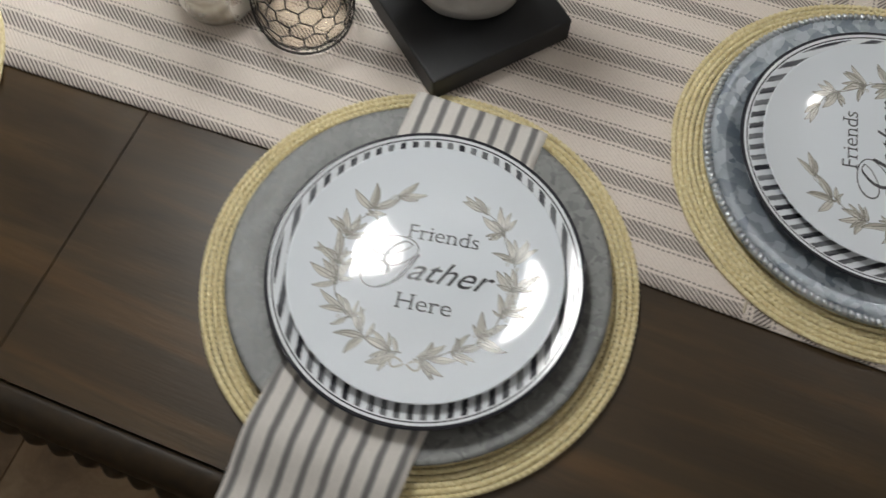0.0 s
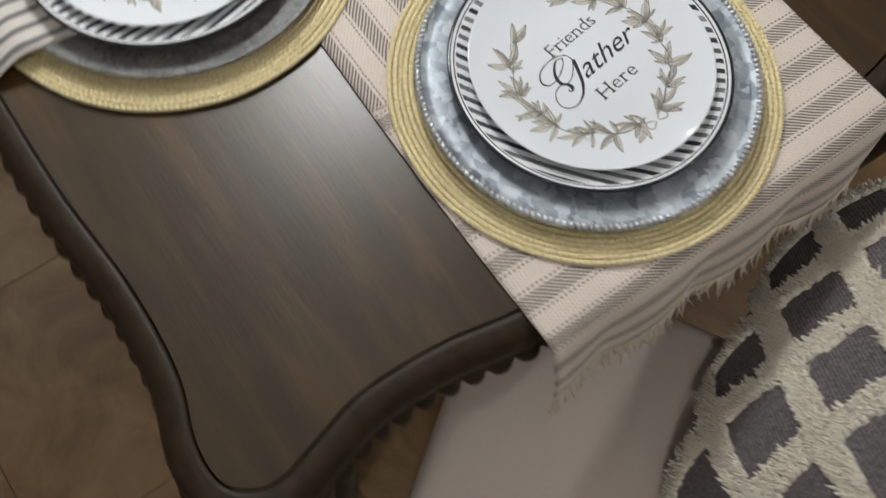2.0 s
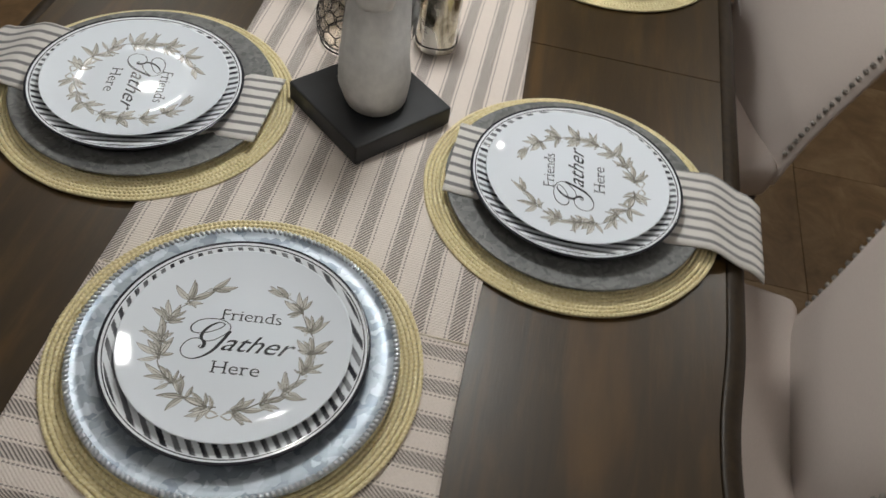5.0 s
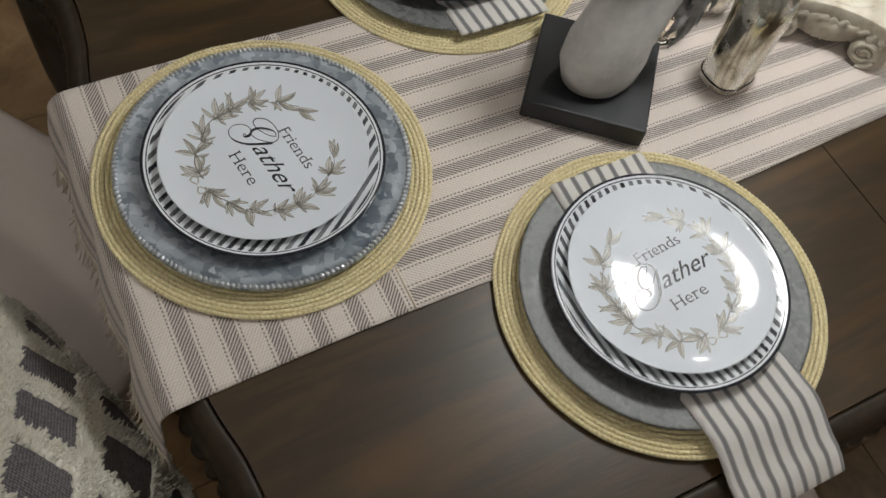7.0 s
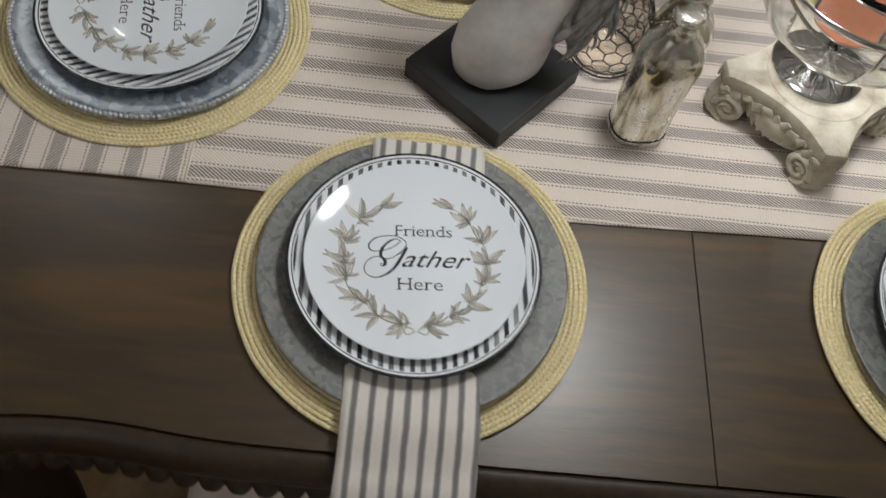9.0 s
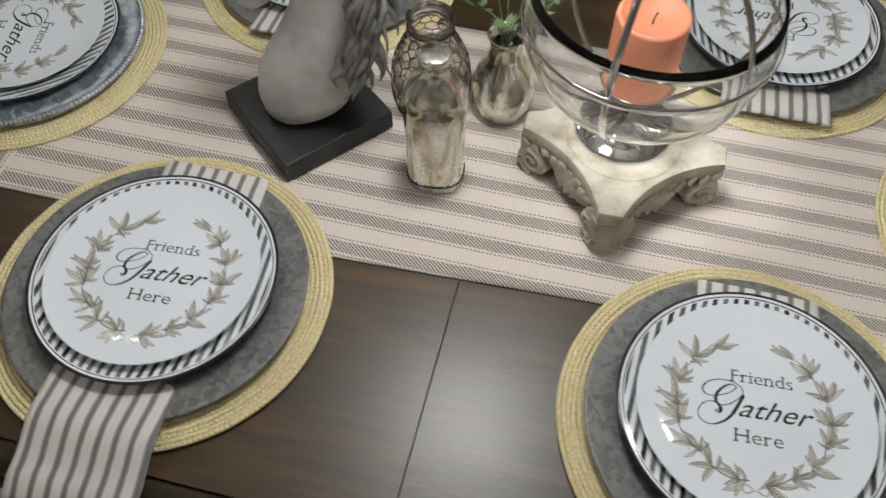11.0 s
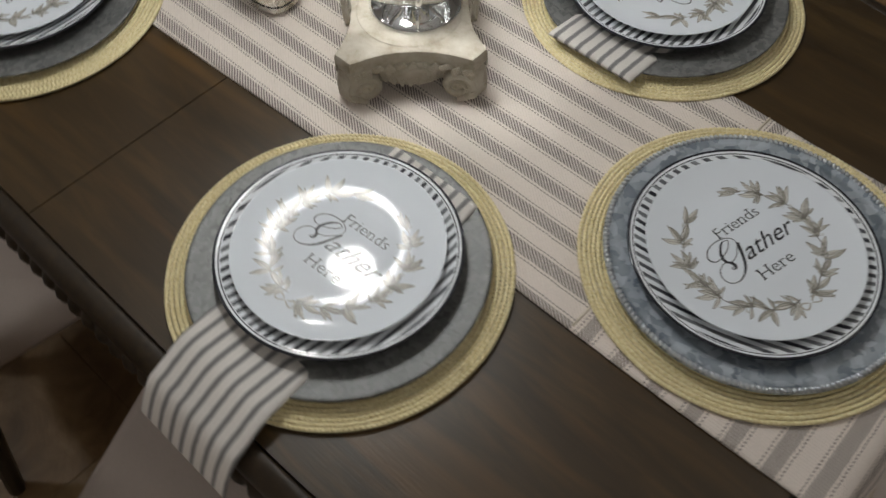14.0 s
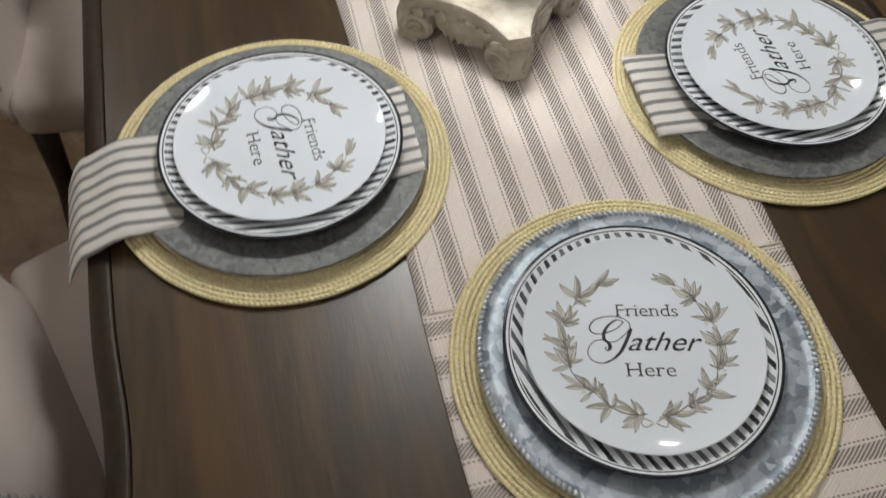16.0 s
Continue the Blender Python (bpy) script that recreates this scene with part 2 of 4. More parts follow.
M_WHITE, M_STRIPED = make_ceramic(), make_dinner()
M_INK = make_plain("dark_grey_print", (0.045, 0.045, 0.05), 0.25, vary=0.3)
M_LEAF = make_plain("taupe_leaf_print", (0.42, 0.40, 0.355), 0.25, vary=0.3, scale=90)
M_LEAF2 = make_plain("pale_leaf_print", (0.60, 0.58, 0.54), 0.25, vary=0.25, scale=90)
M_VEIN = make_plain("grey_vein_print", (0.17, 0.16, 0.14), 0.25, vary=0.3, scale=90)
M_SLATE = make_plain("black_painted_wood", (0.015, 0.016, 0.018), 0.48, vary=0.6, scale=24, bump=0.25)
M_HORSE, M_PLASTER, M_MERCURY = make_horse(), make_plaster(), make_mercury()
M_MANE = make_plain("dark_grey_mane_resin", (0.25, 0.245, 0.24), 0.38, vary=0.7, scale=70, bump=0.2)
M_GLASS = make_glass("clear_glass", (0.98, 0.99, 0.98))
M_SMOKE = make_glass("smoky_glass", (0.80, 0.77, 0.72))
M_CHROME = make_plain("polished_chrome", (0.80, 0.81, 0.82), 0.06, 1.0, vary=0.03)
M_WIRE = make_plain("black_wire", (0.03, 0.027, 0.024), 0.45, 0.6)
M_WAX = make_plain("salmon_candle_wax", (0.78, 0.30, 0.17), 0.5, vary=0.1, scale=20)
M_GREEN = make_plain("green_stem_leaf", (0.10, 0.15, 0.06), 0.6, vary=0.4, scale=50)
M_SEAT = make_plain("cream_chair_fabric", (0.64, 0.555, 0.505), 0.9, vary=0.07, scale=350, bump=0.25)
M_NAIL = make_plain("pewter_nail", (0.42, 0.40, 0.37), 0.3, 0.9)
M_LEG = make_plain("espresso_wood", (0.022, 0.014, 0.010), 0.35, vary=0.4, scale=30)
M_PILLOW = make_pillow()
M_TUFT = make_plain("cream_chenille", (0.82, 0.77, 0.67), 0.95, vary=0.25, scale=320, bump=0.8)
M_TILE = make_tile()
M_GROUT = make_plain("brown_grout", (0.23, 0.138, 0.064), 0.9, vary=0.3)
M_WALL = make_plain("greige_wall", (0.36, 0.34, 0.315), 0.9, vary=0.05, scale=8)
M_CEIL = make_plain("white_ceiling", (0.78, 0.77, 0.75), 0.9, vary=0.03, scale=8)
M_GLOW = Mat("glowing_glass_shade", 0.4, 0.0, (0.9, 0.88, 0.84))
M_GLOW.set("Emission Color", (0.985, 1.0, 0.985, 1)).set("Emission Strength", 46.0)
M_GLOW = M_GLOW.m
M_DOWN = Mat("glowing_diffuser", 0.4, 0.0, (0.9, 0.9, 0.9))
M_DOWN.set("Emission Color", (1.0, 0.98, 0.93, 1)).set("Emission Strength", 76.0)
M_DOWN = M_DOWN.m


# ---------- mesh helpers ----------
def mesh_from(bm, name, smooth=True):
    me = bpy.data.meshes.new(name)
    bmesh.ops.recalc_face_normals(bm, faces=bm.faces)
    bm.to_mesh(me)
    bm.free()
    if smooth:
        for p in me.polygons:
            p.use_smooth = True
    return me


def part(name, bm, material, parent=None, label="", smooth=True, at=None, sharp=None):
    me = bm if isinstance(bm, bpy.types.Mesh) else mesh_from(bm, name, smooth)
    if not me.materials:
        me.materials.append(material)
    if sharp:
        me.set_sharp_from_angle(angle=radians(sharp))
    ob = new(name, me)
    if parent:
        ob.parent = parent
    if at is not None:
        ob.matrix_basis = at
    return tagged(ob, label)


def thing(name, label, category, group="", at=None):
    ob = new(name)
    if at is not None:
        ob.matrix_basis = at
    return tagged(ob, label, category, group)


def lathe(profile, segs=96, closed=False, wave=None):
    """Turns (r, z) pairs round z; wave(r, z, angle, k) may shift a point."""
    bm = bmesh.new()
    rings = []
    for k, (r, z) in enumerate(profile):
        if r < 1e-6:
            rings.append([bm.verts.new((0, 0, z))])
            continue
        ring = []
        for i in range(segs):
            a = 2 * math.pi * i / segs
            rr, zz = wave(r, z, a, k) if wave else (r, z)
            ring.append(bm.verts.new((rr * math.cos(a), rr * math.sin(a), zz)))
        rings.append(ring)
    pairs = list(zip(rings, rings[1:])) + ([(rings[-1], rings[0])] if closed else [])
    for a, b in pairs:
        for i in range(segs):
            j = (i + 1) % segs
            if len(a) == 1 and len(b) == 1:
                continue
            if len(a) == 1:
                bm.faces.new((a[0], b[i], b[j]))
            elif len(b) == 1:
                bm.faces.new((a[i], a[j], b[0]))
            else:
                bm.faces.new((a[i], a[j], b[j], b[i]))
    return bm


def box(bm, c, s, m=None, bevel=0.0):
    """Adds a box of size s about c, turned by m."""
    ret = bmesh.ops.create_cube(bm, size=1.0)
    vs = ret["verts"]
    for v in vs:
        v.co = Vector((v.co.x * s[0], v.co.y * s[1], v.co.z * s[2]))
    if bevel:
        es = list({e for v in vs for e in v.link_edges})
        r = bmesh.ops.bevel(bm, geom=es, offset=bevel, segments=3, affect="EDGES", profile=0.5)
        vs = list({v for f in r["faces"] for v in f.verts} | {v for v in vs if v.is_valid})
    for v in vs:
        p = m @ v.co if m else v.co
        v.co = p + Vector(c)
    return vs


def tube(bm, pts, radius, n=6, cap=True):
    """A round bar along points; radius may be a list."""
    rings = []
    pts = [Vector(p) for p in pts]
    for i, p in enumerate(pts):
        d = (pts[min(i + 1, len(pts) - 1)] - pts[max(i - 1, 0)])
        if d.length < 1e-9:
            d = Vector((0, 0, 1))
        d.normalize()
        u = d.cross(Vector((0, 0, 1)))
        if u.length < 1e-3:
            u = d.cross(Vector((1, 0, 0)))
        u.normalize()
        w = d.cross(u)
        r = radius[i] if isinstance(radius, (list, tuple)) else radius
        rings.append([bm.verts.new(p + r * (math.cos(2 * math.pi * k / n) * u + math.sin(2 * math.pi * k / n) * w)) for k in range(n)])
    for a, b in zip(rings, rings[1:]):
        for k in range(n):
            bm.faces.new((a[k], a[(k + 1) % n], b[(k + 1) % n], b[k]))
    if cap and n > 2:
        bm.faces.new(rings[0][::-1])
        bm.faces.new(rings[-1])
    return bm


def grid_surface(bm, nu, nv, f, close_u=False):
    vs = [[bm.verts.new(f(i / (nu - (0 if close_u else 1)), j / (nv - 1))) for j in range(nv)] for i in range(nu)]
    for i in range(nu if close_u else nu - 1):
        for j in range(nv - 1):
            bm.faces.new((vs[i][j], vs[(i + 1) % nu][j], vs[(i + 1) % nu][j + 1], vs[i][j + 1]))
    return vs


def smooth01(t):
    t = max(0.0, min(1.0, t))
    return t * t * (3 - 2 * t)


# ---------- room ----------
def build_room():
    floor = new("floor", mesh_from(_slab(-2.6, 2.6, -2.6, 2.6, -0.05, -0.004), "floor", False))
    floor.data.materials.append(M_GROUT)
    tagged(floor, "tan ceramic tile floor with brown grout", "floor", kind="structure")
    bm = bmesh.new()
    box(bm, (0, 0, 0), (0.4565, 0.4565, 0.01), bevel=0.001)
    tile = mesh_from(bm, "tile", False)
    tile.materials.append(M_TILE)
    step = 0.458
    for i in range(-5, 6):
        for j in range(-5, 6):
            ob = new("tile", tile)
            ob.parent = floor
            ob.matrix_basis = pose(i * step + 0.11, j * step + 0.17, -0.005)
    for name, x0, x1, y0, y1 in (("wall_north", -2.7, 2.7, 2.6, 2.7), ("wall_south", -2.7, 2.7, -2.7, -2.6),
                                 ("wall_east", 2.6, 2.7, -2.6, 2.6), ("wall_west", -2.7, -2.6, -2.6, 2.6)):
        w = new(name, mesh_from(_slab(x0, x1, y0, y1, -0.05, 2.6), name, False))
        w.data.materials.append(M_WALL)
        tagged(w, "plain greige painted wall", "wall", kind="structure")
    c = new("ceiling", mesh_from(_slab(-2.7, 2.7, -2.7, 2.7, 2.6, 2.7), "ceiling", False))
    c.data.materials.append(M_CEIL)
    tagged(c, "plain white painted ceiling", "ceiling", kind="structure")


def _slab(x0, x1, y0, y1, z0, z1):
    bm = bmesh.new()
    box(bm, ((x0 + x1) / 2, (y0 + y1) / 2, (z0 + z1) / 2), (x1 - x0, y1 - y0, z1 - z0))
    return bm


def build_lamp():
    """The pendant over the middle of the table, seen only as a highlight in the glazes."""
    lamp = thing("pendant_lamp", "white glass globe pendant lamp hanging over the table", "lamp", at=pose(*LAMP))
    prof = [(0.085 * math.sin(math.pi * k / 20), -0.085 * math.cos(math.pi * k / 20)) for k in range(21)]
    part("shade", lathe(prof, 48), M_GLOW, lamp, "glowing white glass shade")
    bm = bmesh.new()
    tube(bm, [(0, 0, 0.084), (0, 0, 2.6 - LAMP[2])], 0.008, 8)
    part("rod", bm, M_CHROME, lamp)


def build_downlights():
    """Round ceiling lights that fill the room."""
    for x, y in ((-1.55, 1.3), (-1.55, -1.3), (1.55, 1.3), (1.55, -1.3)):
        d = thing("ceiling_light", "round white recessed ceiling light, switched on", "ceiling light", "ceiling lights", pose(x, y, 2.6))
        part("trim_ring", lathe([(0.085, 0.0), (0.105, -0.001), (0.105, -0.008), (0.085, -0.004)], 40, closed=True), M_CEIL, d)
        part("diffuser", lathe([(0.0, -0.004), (0.085, -0.004), (0.085, -0.001), (0.0, -0.001)], 40), M_DOWN, d, "glowing white diffuser")


# ---------- table ----------
QUARTER = [(0.0, 0.486), (0.30, 0.486), (0.48, 0.484), (0.60, 0.4745), (0.69, 0.4775), (0.75, 0.493), (0.788, 0.4915), (0.807, 0.472),
           (0.810, 0.448), (0.799, 0.41), (0.788, 0.362), (0.791, 0.285), (0.804, 0.215), (0.811, 0.12), (0.812, 0.0)]


def table_outline(per=14):
    pts = [Vector((x, y)) for x, y in QUARTER]
    loop = pts + [Vector((p.x, -p.y)) for p in pts[-2::-1]]
    loop = loop + [Vector((-p.x, p.y)) for p in loop[-2:0:-1]]
    n, out = len(loop), []
    for i in range(n):
        a, b, c, d = (loop[(i + k) % n] for k in (-1, 0, 1, 2))
        for s in range(per):
            t = s / per
            out.append(0.5 * (2 * b + (c - a) * t + (2 * a - 5 * b + 4 * c - d) * t * t + (3 * b - a - 3 * c + d) * t ** 3))
    # even spacing
    total, even, acc = 0.0, [], [0.0]
    for p, q in zip(out, out[1:] + out[:1]):
        total += (q - p).length
        acc.append(total)
    count, k = 1500, 0
    ring = out + out[:1]
    for s in range(count):
        d = total * s / count
        while acc[k + 1] < d:
            k += 1
        even.append(ring[k].lerp(ring[k + 1], (d - acc[k]) / max(1e-9, acc[k + 1] - acc[k])))
    normal = []
    for i, p in enumerate(even):
        t = (even[(i + 3) % count] - even[i - 3]).normalized()
        normal.append(Vector((-t.y, t.x)) if Vector((-t.y, t.x)).dot(p) > 0 else Vector((t.y, -t.x)))
    return [p + Vector((0, 0.006)) for p in even], normal, total


def build_table():
    table = thing("dining_table", "dark walnut dining table with serpentine corners and carved edge", "table")
    line, normal, total = table_outline()
    n = len(line)
    # the two leaves of the top, parted by a joint across the middle
    for side in (-1, 1):
        bm = bmesh.new()
        ring = [p for p in line if p.x * side > 0.0012]
        ring.sort(key=lambda p: math.atan2(p.y, p.x * side))
        ring = [Vector((side * 0.0008, ring[0].y))] + ring + [Vector((side * 0.0008, ring[-1].y))]
        low = [bm.verts.new((p.x, p.y, TOP - 0.03)) for p in ring]
        high = [bm.verts.new((p.x, p.y, TOP)) for p in ring]
        bm.faces.new(high)
        bm.faces.new(low[::-1])
        for i in range(len(ring)):
            j = (i + 1) % len(ring)
            bm.faces.new((low[i], low[j], high[j], high[i]))
        part("top_leaf", bm, M_WOOD, table, smooth=False)
    bm = bmesh.new()
    prof = [(0.0012, -0.03), (0.0012, -0.0035), (0.003, -0.001), (0.006, 0.0), (0.012, -0.0006), (0.020, -0.004), (0.027, -0.011), (0.030, -0.020), (0.029, -0.029), (0.024, -0.035), (0.0, -0.038)]
    grid_surface(bm, n, len(prof), lambda u, v: (lambda i, k: (*(line[i] + normal[i] * prof[k][0]), TOP + prof[k][1]))(int(round(u * n)) % n, int(round(v * (len(prof) - 1)))), True)
    edge = part("edge_moulding", bm, M_EDGE, table, "dark rounded moulding round the top")
    # carved lobes below the moulding
    bm = bmesh.new()
    lobes = round(total / 0.026)
    prof2 = [(0.008, -0.036, 0.0), (0.025, -0.037, 0.2), (0.034, -0.043, 0.8), (0.037, -0.052, 1.0), (0.035, -0.062, 1.0), (0.027, -0.070, 0.8), (0.004, -0.073, 0.0)]

    def lobe(u, v):
        i, k = int(round(u * n)) % n, int(round(v * (len(prof2) - 1)))
        ph = (u * lobes) % 1.0
        lift = 1 - abs(math.sin(math.pi * (ph + 0.18 * k / 6)))
        o, z, w = prof2[k]
        o -= 0.010 * w * lift ** 1.4
        z += 0.004 * w * lift ** 1.4 * (1 if k > 2 else 0)
        return (*(line[i] + normal[i] * o), TOP + z)

    grid_surface(bm, n, len(prof2), lobe, True)
    part("carved_edge", bm, M_EDGE, edge, "carved scalloped edge under the moulding")
    for name, c, s in (("apron", (0, 0.415, 0.66), (1.42, 0.025, 0.09)), ("apron", (0, -0.415, 0.66), (1.42, 0.025, 0.09)),
                       ("apron", (0.735, 0, 0.66), (0.025, 0.80, 0.09)), ("apron", (-0.735, 0, 0.66), (0.025, 0.80, 0.09))):
        bm = bmesh.new()
        box(bm, c, s, bevel=0.004)
        part(name, bm, M_EDGE, table, smooth=False)
    leg = mesh_from(lathe([(0, 0), (0.036, 0), (0.040, 0.03), (0.030, 0.06), (0.028, 0.14), (0.052, 0.30), (0.066, 0.44), (0.074, 0.54), (0.074, 0.62), (0.072, 0.69), (0, 0.69)], 28), "leg")
    leg.materials.append(M_EDGE)
    for x in (-0.785, 0.785):
        for y in (-0.458, 0.470):
            part("leg", leg, M_EDGE, table, at=pose(x, y, 0))


def build_runner():
    """One long cloth that lies along the table and hangs over both ends."""
    run = thing("table_runner", "cream table runner with taupe woven stripes and fringed ends", "table runner")
    half, bend, drop, rad = 0.835, 0.022, 0.085, 0.022
    y0, y1 = -0.188, 0.217

    def path(s):
        """Distance along the cloth from its middle to x and z."""
        sg, d = (1 if s >= 0 else -1), abs(s)
        if d < half:
            return sg * d, 0.0
        arc = rad * math.pi / 2
        if d < half + arc:
            a = (d - half) / rad
            return sg * (half + rad * math.sin(a)), -rad * (1 - math.cos(a))
        return sg * (half + rad + 0.10 * (d - half - arc)), -rad - (d - half - arc)

    length = half + rad * math.pi / 2 + drop

    def cloth(u, v, lift=0.0):
        s = (u * 2 - 1) * length
        x, z = path(s)
        low = y0 + 0.018 * x
        y = low + (y1 - low) * v
        hang = smooth01((abs(s) - half) / 0.09)
        y += 0.004 * math.sin(x * 7) * (1 - hang) + 0.006 * math.sin(s * 31 + v * 3) * hang * (v - 0.5)
        x += math.copysign(0.010 * math.sin(v * 11 + (2 if s > 0 else 0)) * hang, x)
        z += 0.0012 * noise.noise(Vector((x * 9, y * 9, 1.7))) * (1 - hang)
        return (x, y, TOP + 0.0032 + z + lift)

    bm = bmesh.new()
    grid_surface(bm, 260, 60, lambda u, v: cloth(u, v))
    me = mesh_from(bm, "cloth")
    ob = part("cloth", me, M_RUNNER, run)
    mod = ob.modifiers.new("thickness", "SOLIDIFY")
    mod.thickness, mod.offset = 0.0022, -1
    # raised seams where the striped ends are sewn on
    for x in (-0.576, 0.549):
        bm = bmesh.new()
        tube(bm, [(x, y0 + 0.018 * x + 0.003 + (y1 - y0 - 0.018 * x - 0.006) * k / 20, TOP + 0.0036) for k in range(21)], 0.0014, 5)
        part("hem", bm, M_FRINGE, ob)
    rnd = random.Random(4)
    for end in (0, 1):
        bm = bmesh.new()
        for k in range(230):
            v = (k + rnd.random()) / 230
            x, y, z = cloth(end, v)
            sg = 1 if end else -1
            ln = 0.016 + 0.016 * rnd.random() + (0.02 if v < 0.03 or v > 0.97 else 0)
            dx, dy = rnd.uniform(-0.004, 0.014), rnd.uniform(-0.010, 0.010)
            tube(bm, [(x, y, z + 0.002), (x + sg * dx * 0.4, y + dy * 0.3, z - ln * 0.5), (x + sg * dx, y + dy, z - ln)], [0.0014, 0.0012, 0.0004], 4)
        part("fringe", bm, M_FRINGE, ob, "frayed cream fringe")


# ---------- place settings ----------
SALAD_R, DINNER_R, CHARGER_R, MAT_R = 0.1135, 0.1295, 0.164, 0.190


def mesh_mats():
    """The flat middle of a braided mat and its outer coils."""
    coils, r_in = 11, 0.132
    pitch = (MAT_R - r_in) / coils
    out = [mesh_from(lathe([(0, 0.0005), (0, 0.0042), (r_in, 0.0042), (r_in, 0.0005), (0, 0.0005)][1:], 96), "centre")]
    for c in range(coils):
        def wave(r, z, a, k):
            lobes = 176 + 4 * c
            ang = a * lobes + (math.pi if c % 2 else 0) + (r - r_in - pitch * c) / pitch * (3.2 if c % 2 else -3.2)
            wob = 0.0007 * noise.noise(Vector((math.cos(a) * 4, math.sin(a) * 4, c * 0.4)))
            return r + wob + (0.0003 * math.sin(ang) if k in (0, 6) else 0), z + (0.0009 * math.sin(ang) if z > 0.002 else 0)
        prof = [(r_in + pitch * (c + 0.02), 0.0032)] + [(r_in + pitch * (c + (k + 0.5) / 5), 0.0034 + 0.0017 * math.sin(math.pi * (k + 0.5) / 5)) for k in range(5)]
        prof += [(r_in + pitch * (c + 0.98), 0.0032), (r_in + pitch * (c + 0.85), 0.0006), (r_in + pitch * (c + 0.15), 0.0006)]
        out.append(mesh_from(lathe(prof, 760, closed=True, wave=wave), "coil"))
    return out


def mesh_charger(beaded):
    if beaded:
        p = [(0, 0.003), (0.108, 0.003), (0.116, 0.006), (0.124, 0.0105), (0.150, 0.0125), (0.155, 0.0125), (0.1585, 0.0150), (0.1630, 0.0150), (0.1642, 0.0125), (0.1635, 0.0105), (0.150, 0.0100), (0.122, 0.0070), (0.108, 0.0), (0, 0.0)]
    else:
        p = [(0, 0.003), (0.108, 0.003), (0.116, 0.006), (0.124, 0.0100), (0.150, 0.0115), (0.1600, 0.0128), (0.1630, 0.0136), (0.1644, 0.0125), (0.1640, 0.0105), (0.150, 0.0090), (0.122, 0.0070), (0.108, 0.0), (0, 0.0)]
    return mesh_from(lathe(p, 128), "charger")


def mesh_beads():
    bm = bmesh.new()
    for i in range(176):
        a = 2 * math.pi * i / 176
        m = Matrix.Rotation(a, 4, "Z") @ Matrix.Translation((0.1608, 0, 0.0152)) @ Matrix.Rotation(0.5, 4, "Z") @ Matrix.Diagonal((1.45, 0.92, 0.9, 1))
        bmesh.ops.create_uvsphere(bm, u_segments=7, v_segments=5, radius=0.0027, matrix=m)
    return mesh_from(bm, "beaded_rim")


def mesh_dinner():
    p = [(0, 0.0100), (0.086, 0.0100), (0.093, 0.0108), (0.098, 0.0125), (0.104, 0.0145), (0.118, 0.0190), (0.1300, 0.0226), (0.1326, 0.0231), (0.1333, 0.0220), (0.130, 0.0202), (0.104, 0.0130), (0.092, 0.0045), (0.080, 0.0), (0.074, 0.0016), (0, 0.0016)]
    return mesh_from(lathe(p, 160), "dinner_plate")


def salad_z(r):
    """Height of the salad plate's upper face above its foot: a slightly domed middle, a wide soft well, a rising rim."""
    if r < 0.060:
        return 0.0062 + 0.45 * (0.0036 - r * r)
    if r < 0.085:
        return 0.0062 + 4.0 * (r - 0.060) ** 2
    d = r - 0.085
    return 0.0087 + 0.20 * d + 3.5 * d * d


def mesh_salad():
    p = [(r, salad_z(r)) for r in (0, 0.012, 0.024, 0.036, 0.046, 0.054, 0.060, 0.064, 0.068, 0.072, 0.076, 0.080, 0.085, 0.091, 0.098, 0.104, 0.109, 0.1118)]
    p += [(0.1130, salad_z(0.113)), (0.1135, 0.0162), (0.1128, 0.0152), (0.100, 0.0098), (0.084, 0.0040), (0.074, -0.0015), (0.067, -0.0016), (0.066, 0.0010), (0, 0.0016)]
    return mesh_from(lathe(p, 128), "salad_plate")


def text_mesh(words, size, at, shear=0.0, bold=0.0, width=None, serif=0.0):
    cu = bpy.data.curves.new("lettering", "FONT")
    cu.body, cu.size, cu.shear, cu.offset = words, size, shear, bold
    cu.align_x, cu.align_y = "CENTER", "CENTER"
    cu.resolution_u = 5
    ob = bpy.data.objects.new("lettering", cu)
    me = bpy.data.meshes.new_from_object(ob)
    me.name = "lettering"
    bpy.data.objects.remove(ob)
    if width:
        xs = [v.co.x for v in me.vertices]
        k = width / (max(xs) - min(xs))
        for v in me.vertices:
            v.co.x *= k
    me.materials.clear()
    if serif:
        bm = bmesh.new()
        bm.from_mesh(me)
        feet = []
        for e in bm.edges:
            a, b = (v.co for v in e.verts)
            if len(e.link_faces) == 1 and abs(a.y - b.y) < 1e-6 and 0.0008 < abs(a.x - b.x) < 0.0042:
                face_y = e.link_faces[0].calc_center_median().y
                feet.append((min(a.x, b.x), max(a.x, b.x), a.y, 1 if face_y > a.y else -1))
        for x0, x1, y, up in feet:
            g = serif
            bm.faces.new([bm.verts.new(p) for p in ((x0 - g, y, 0), (x1 + g, y, 0), (x1 + g * 0.4, y + up * 0.0012, 0), (x0 - g * 0.4, y + up * 0.0012, 0))])
        bmesh.ops.recalc_face_normals(bm, faces=bm.faces)
        bm.to_mesh(me)
        bm.free()
    for v in me.vertices:
        v.co.x, v.co.y = v.co.x + at[0], v.co.y + at[1]
        v.co.z = salad_z(math.hypot(v.co.x, v.co.y)) + 0.0003
    return me


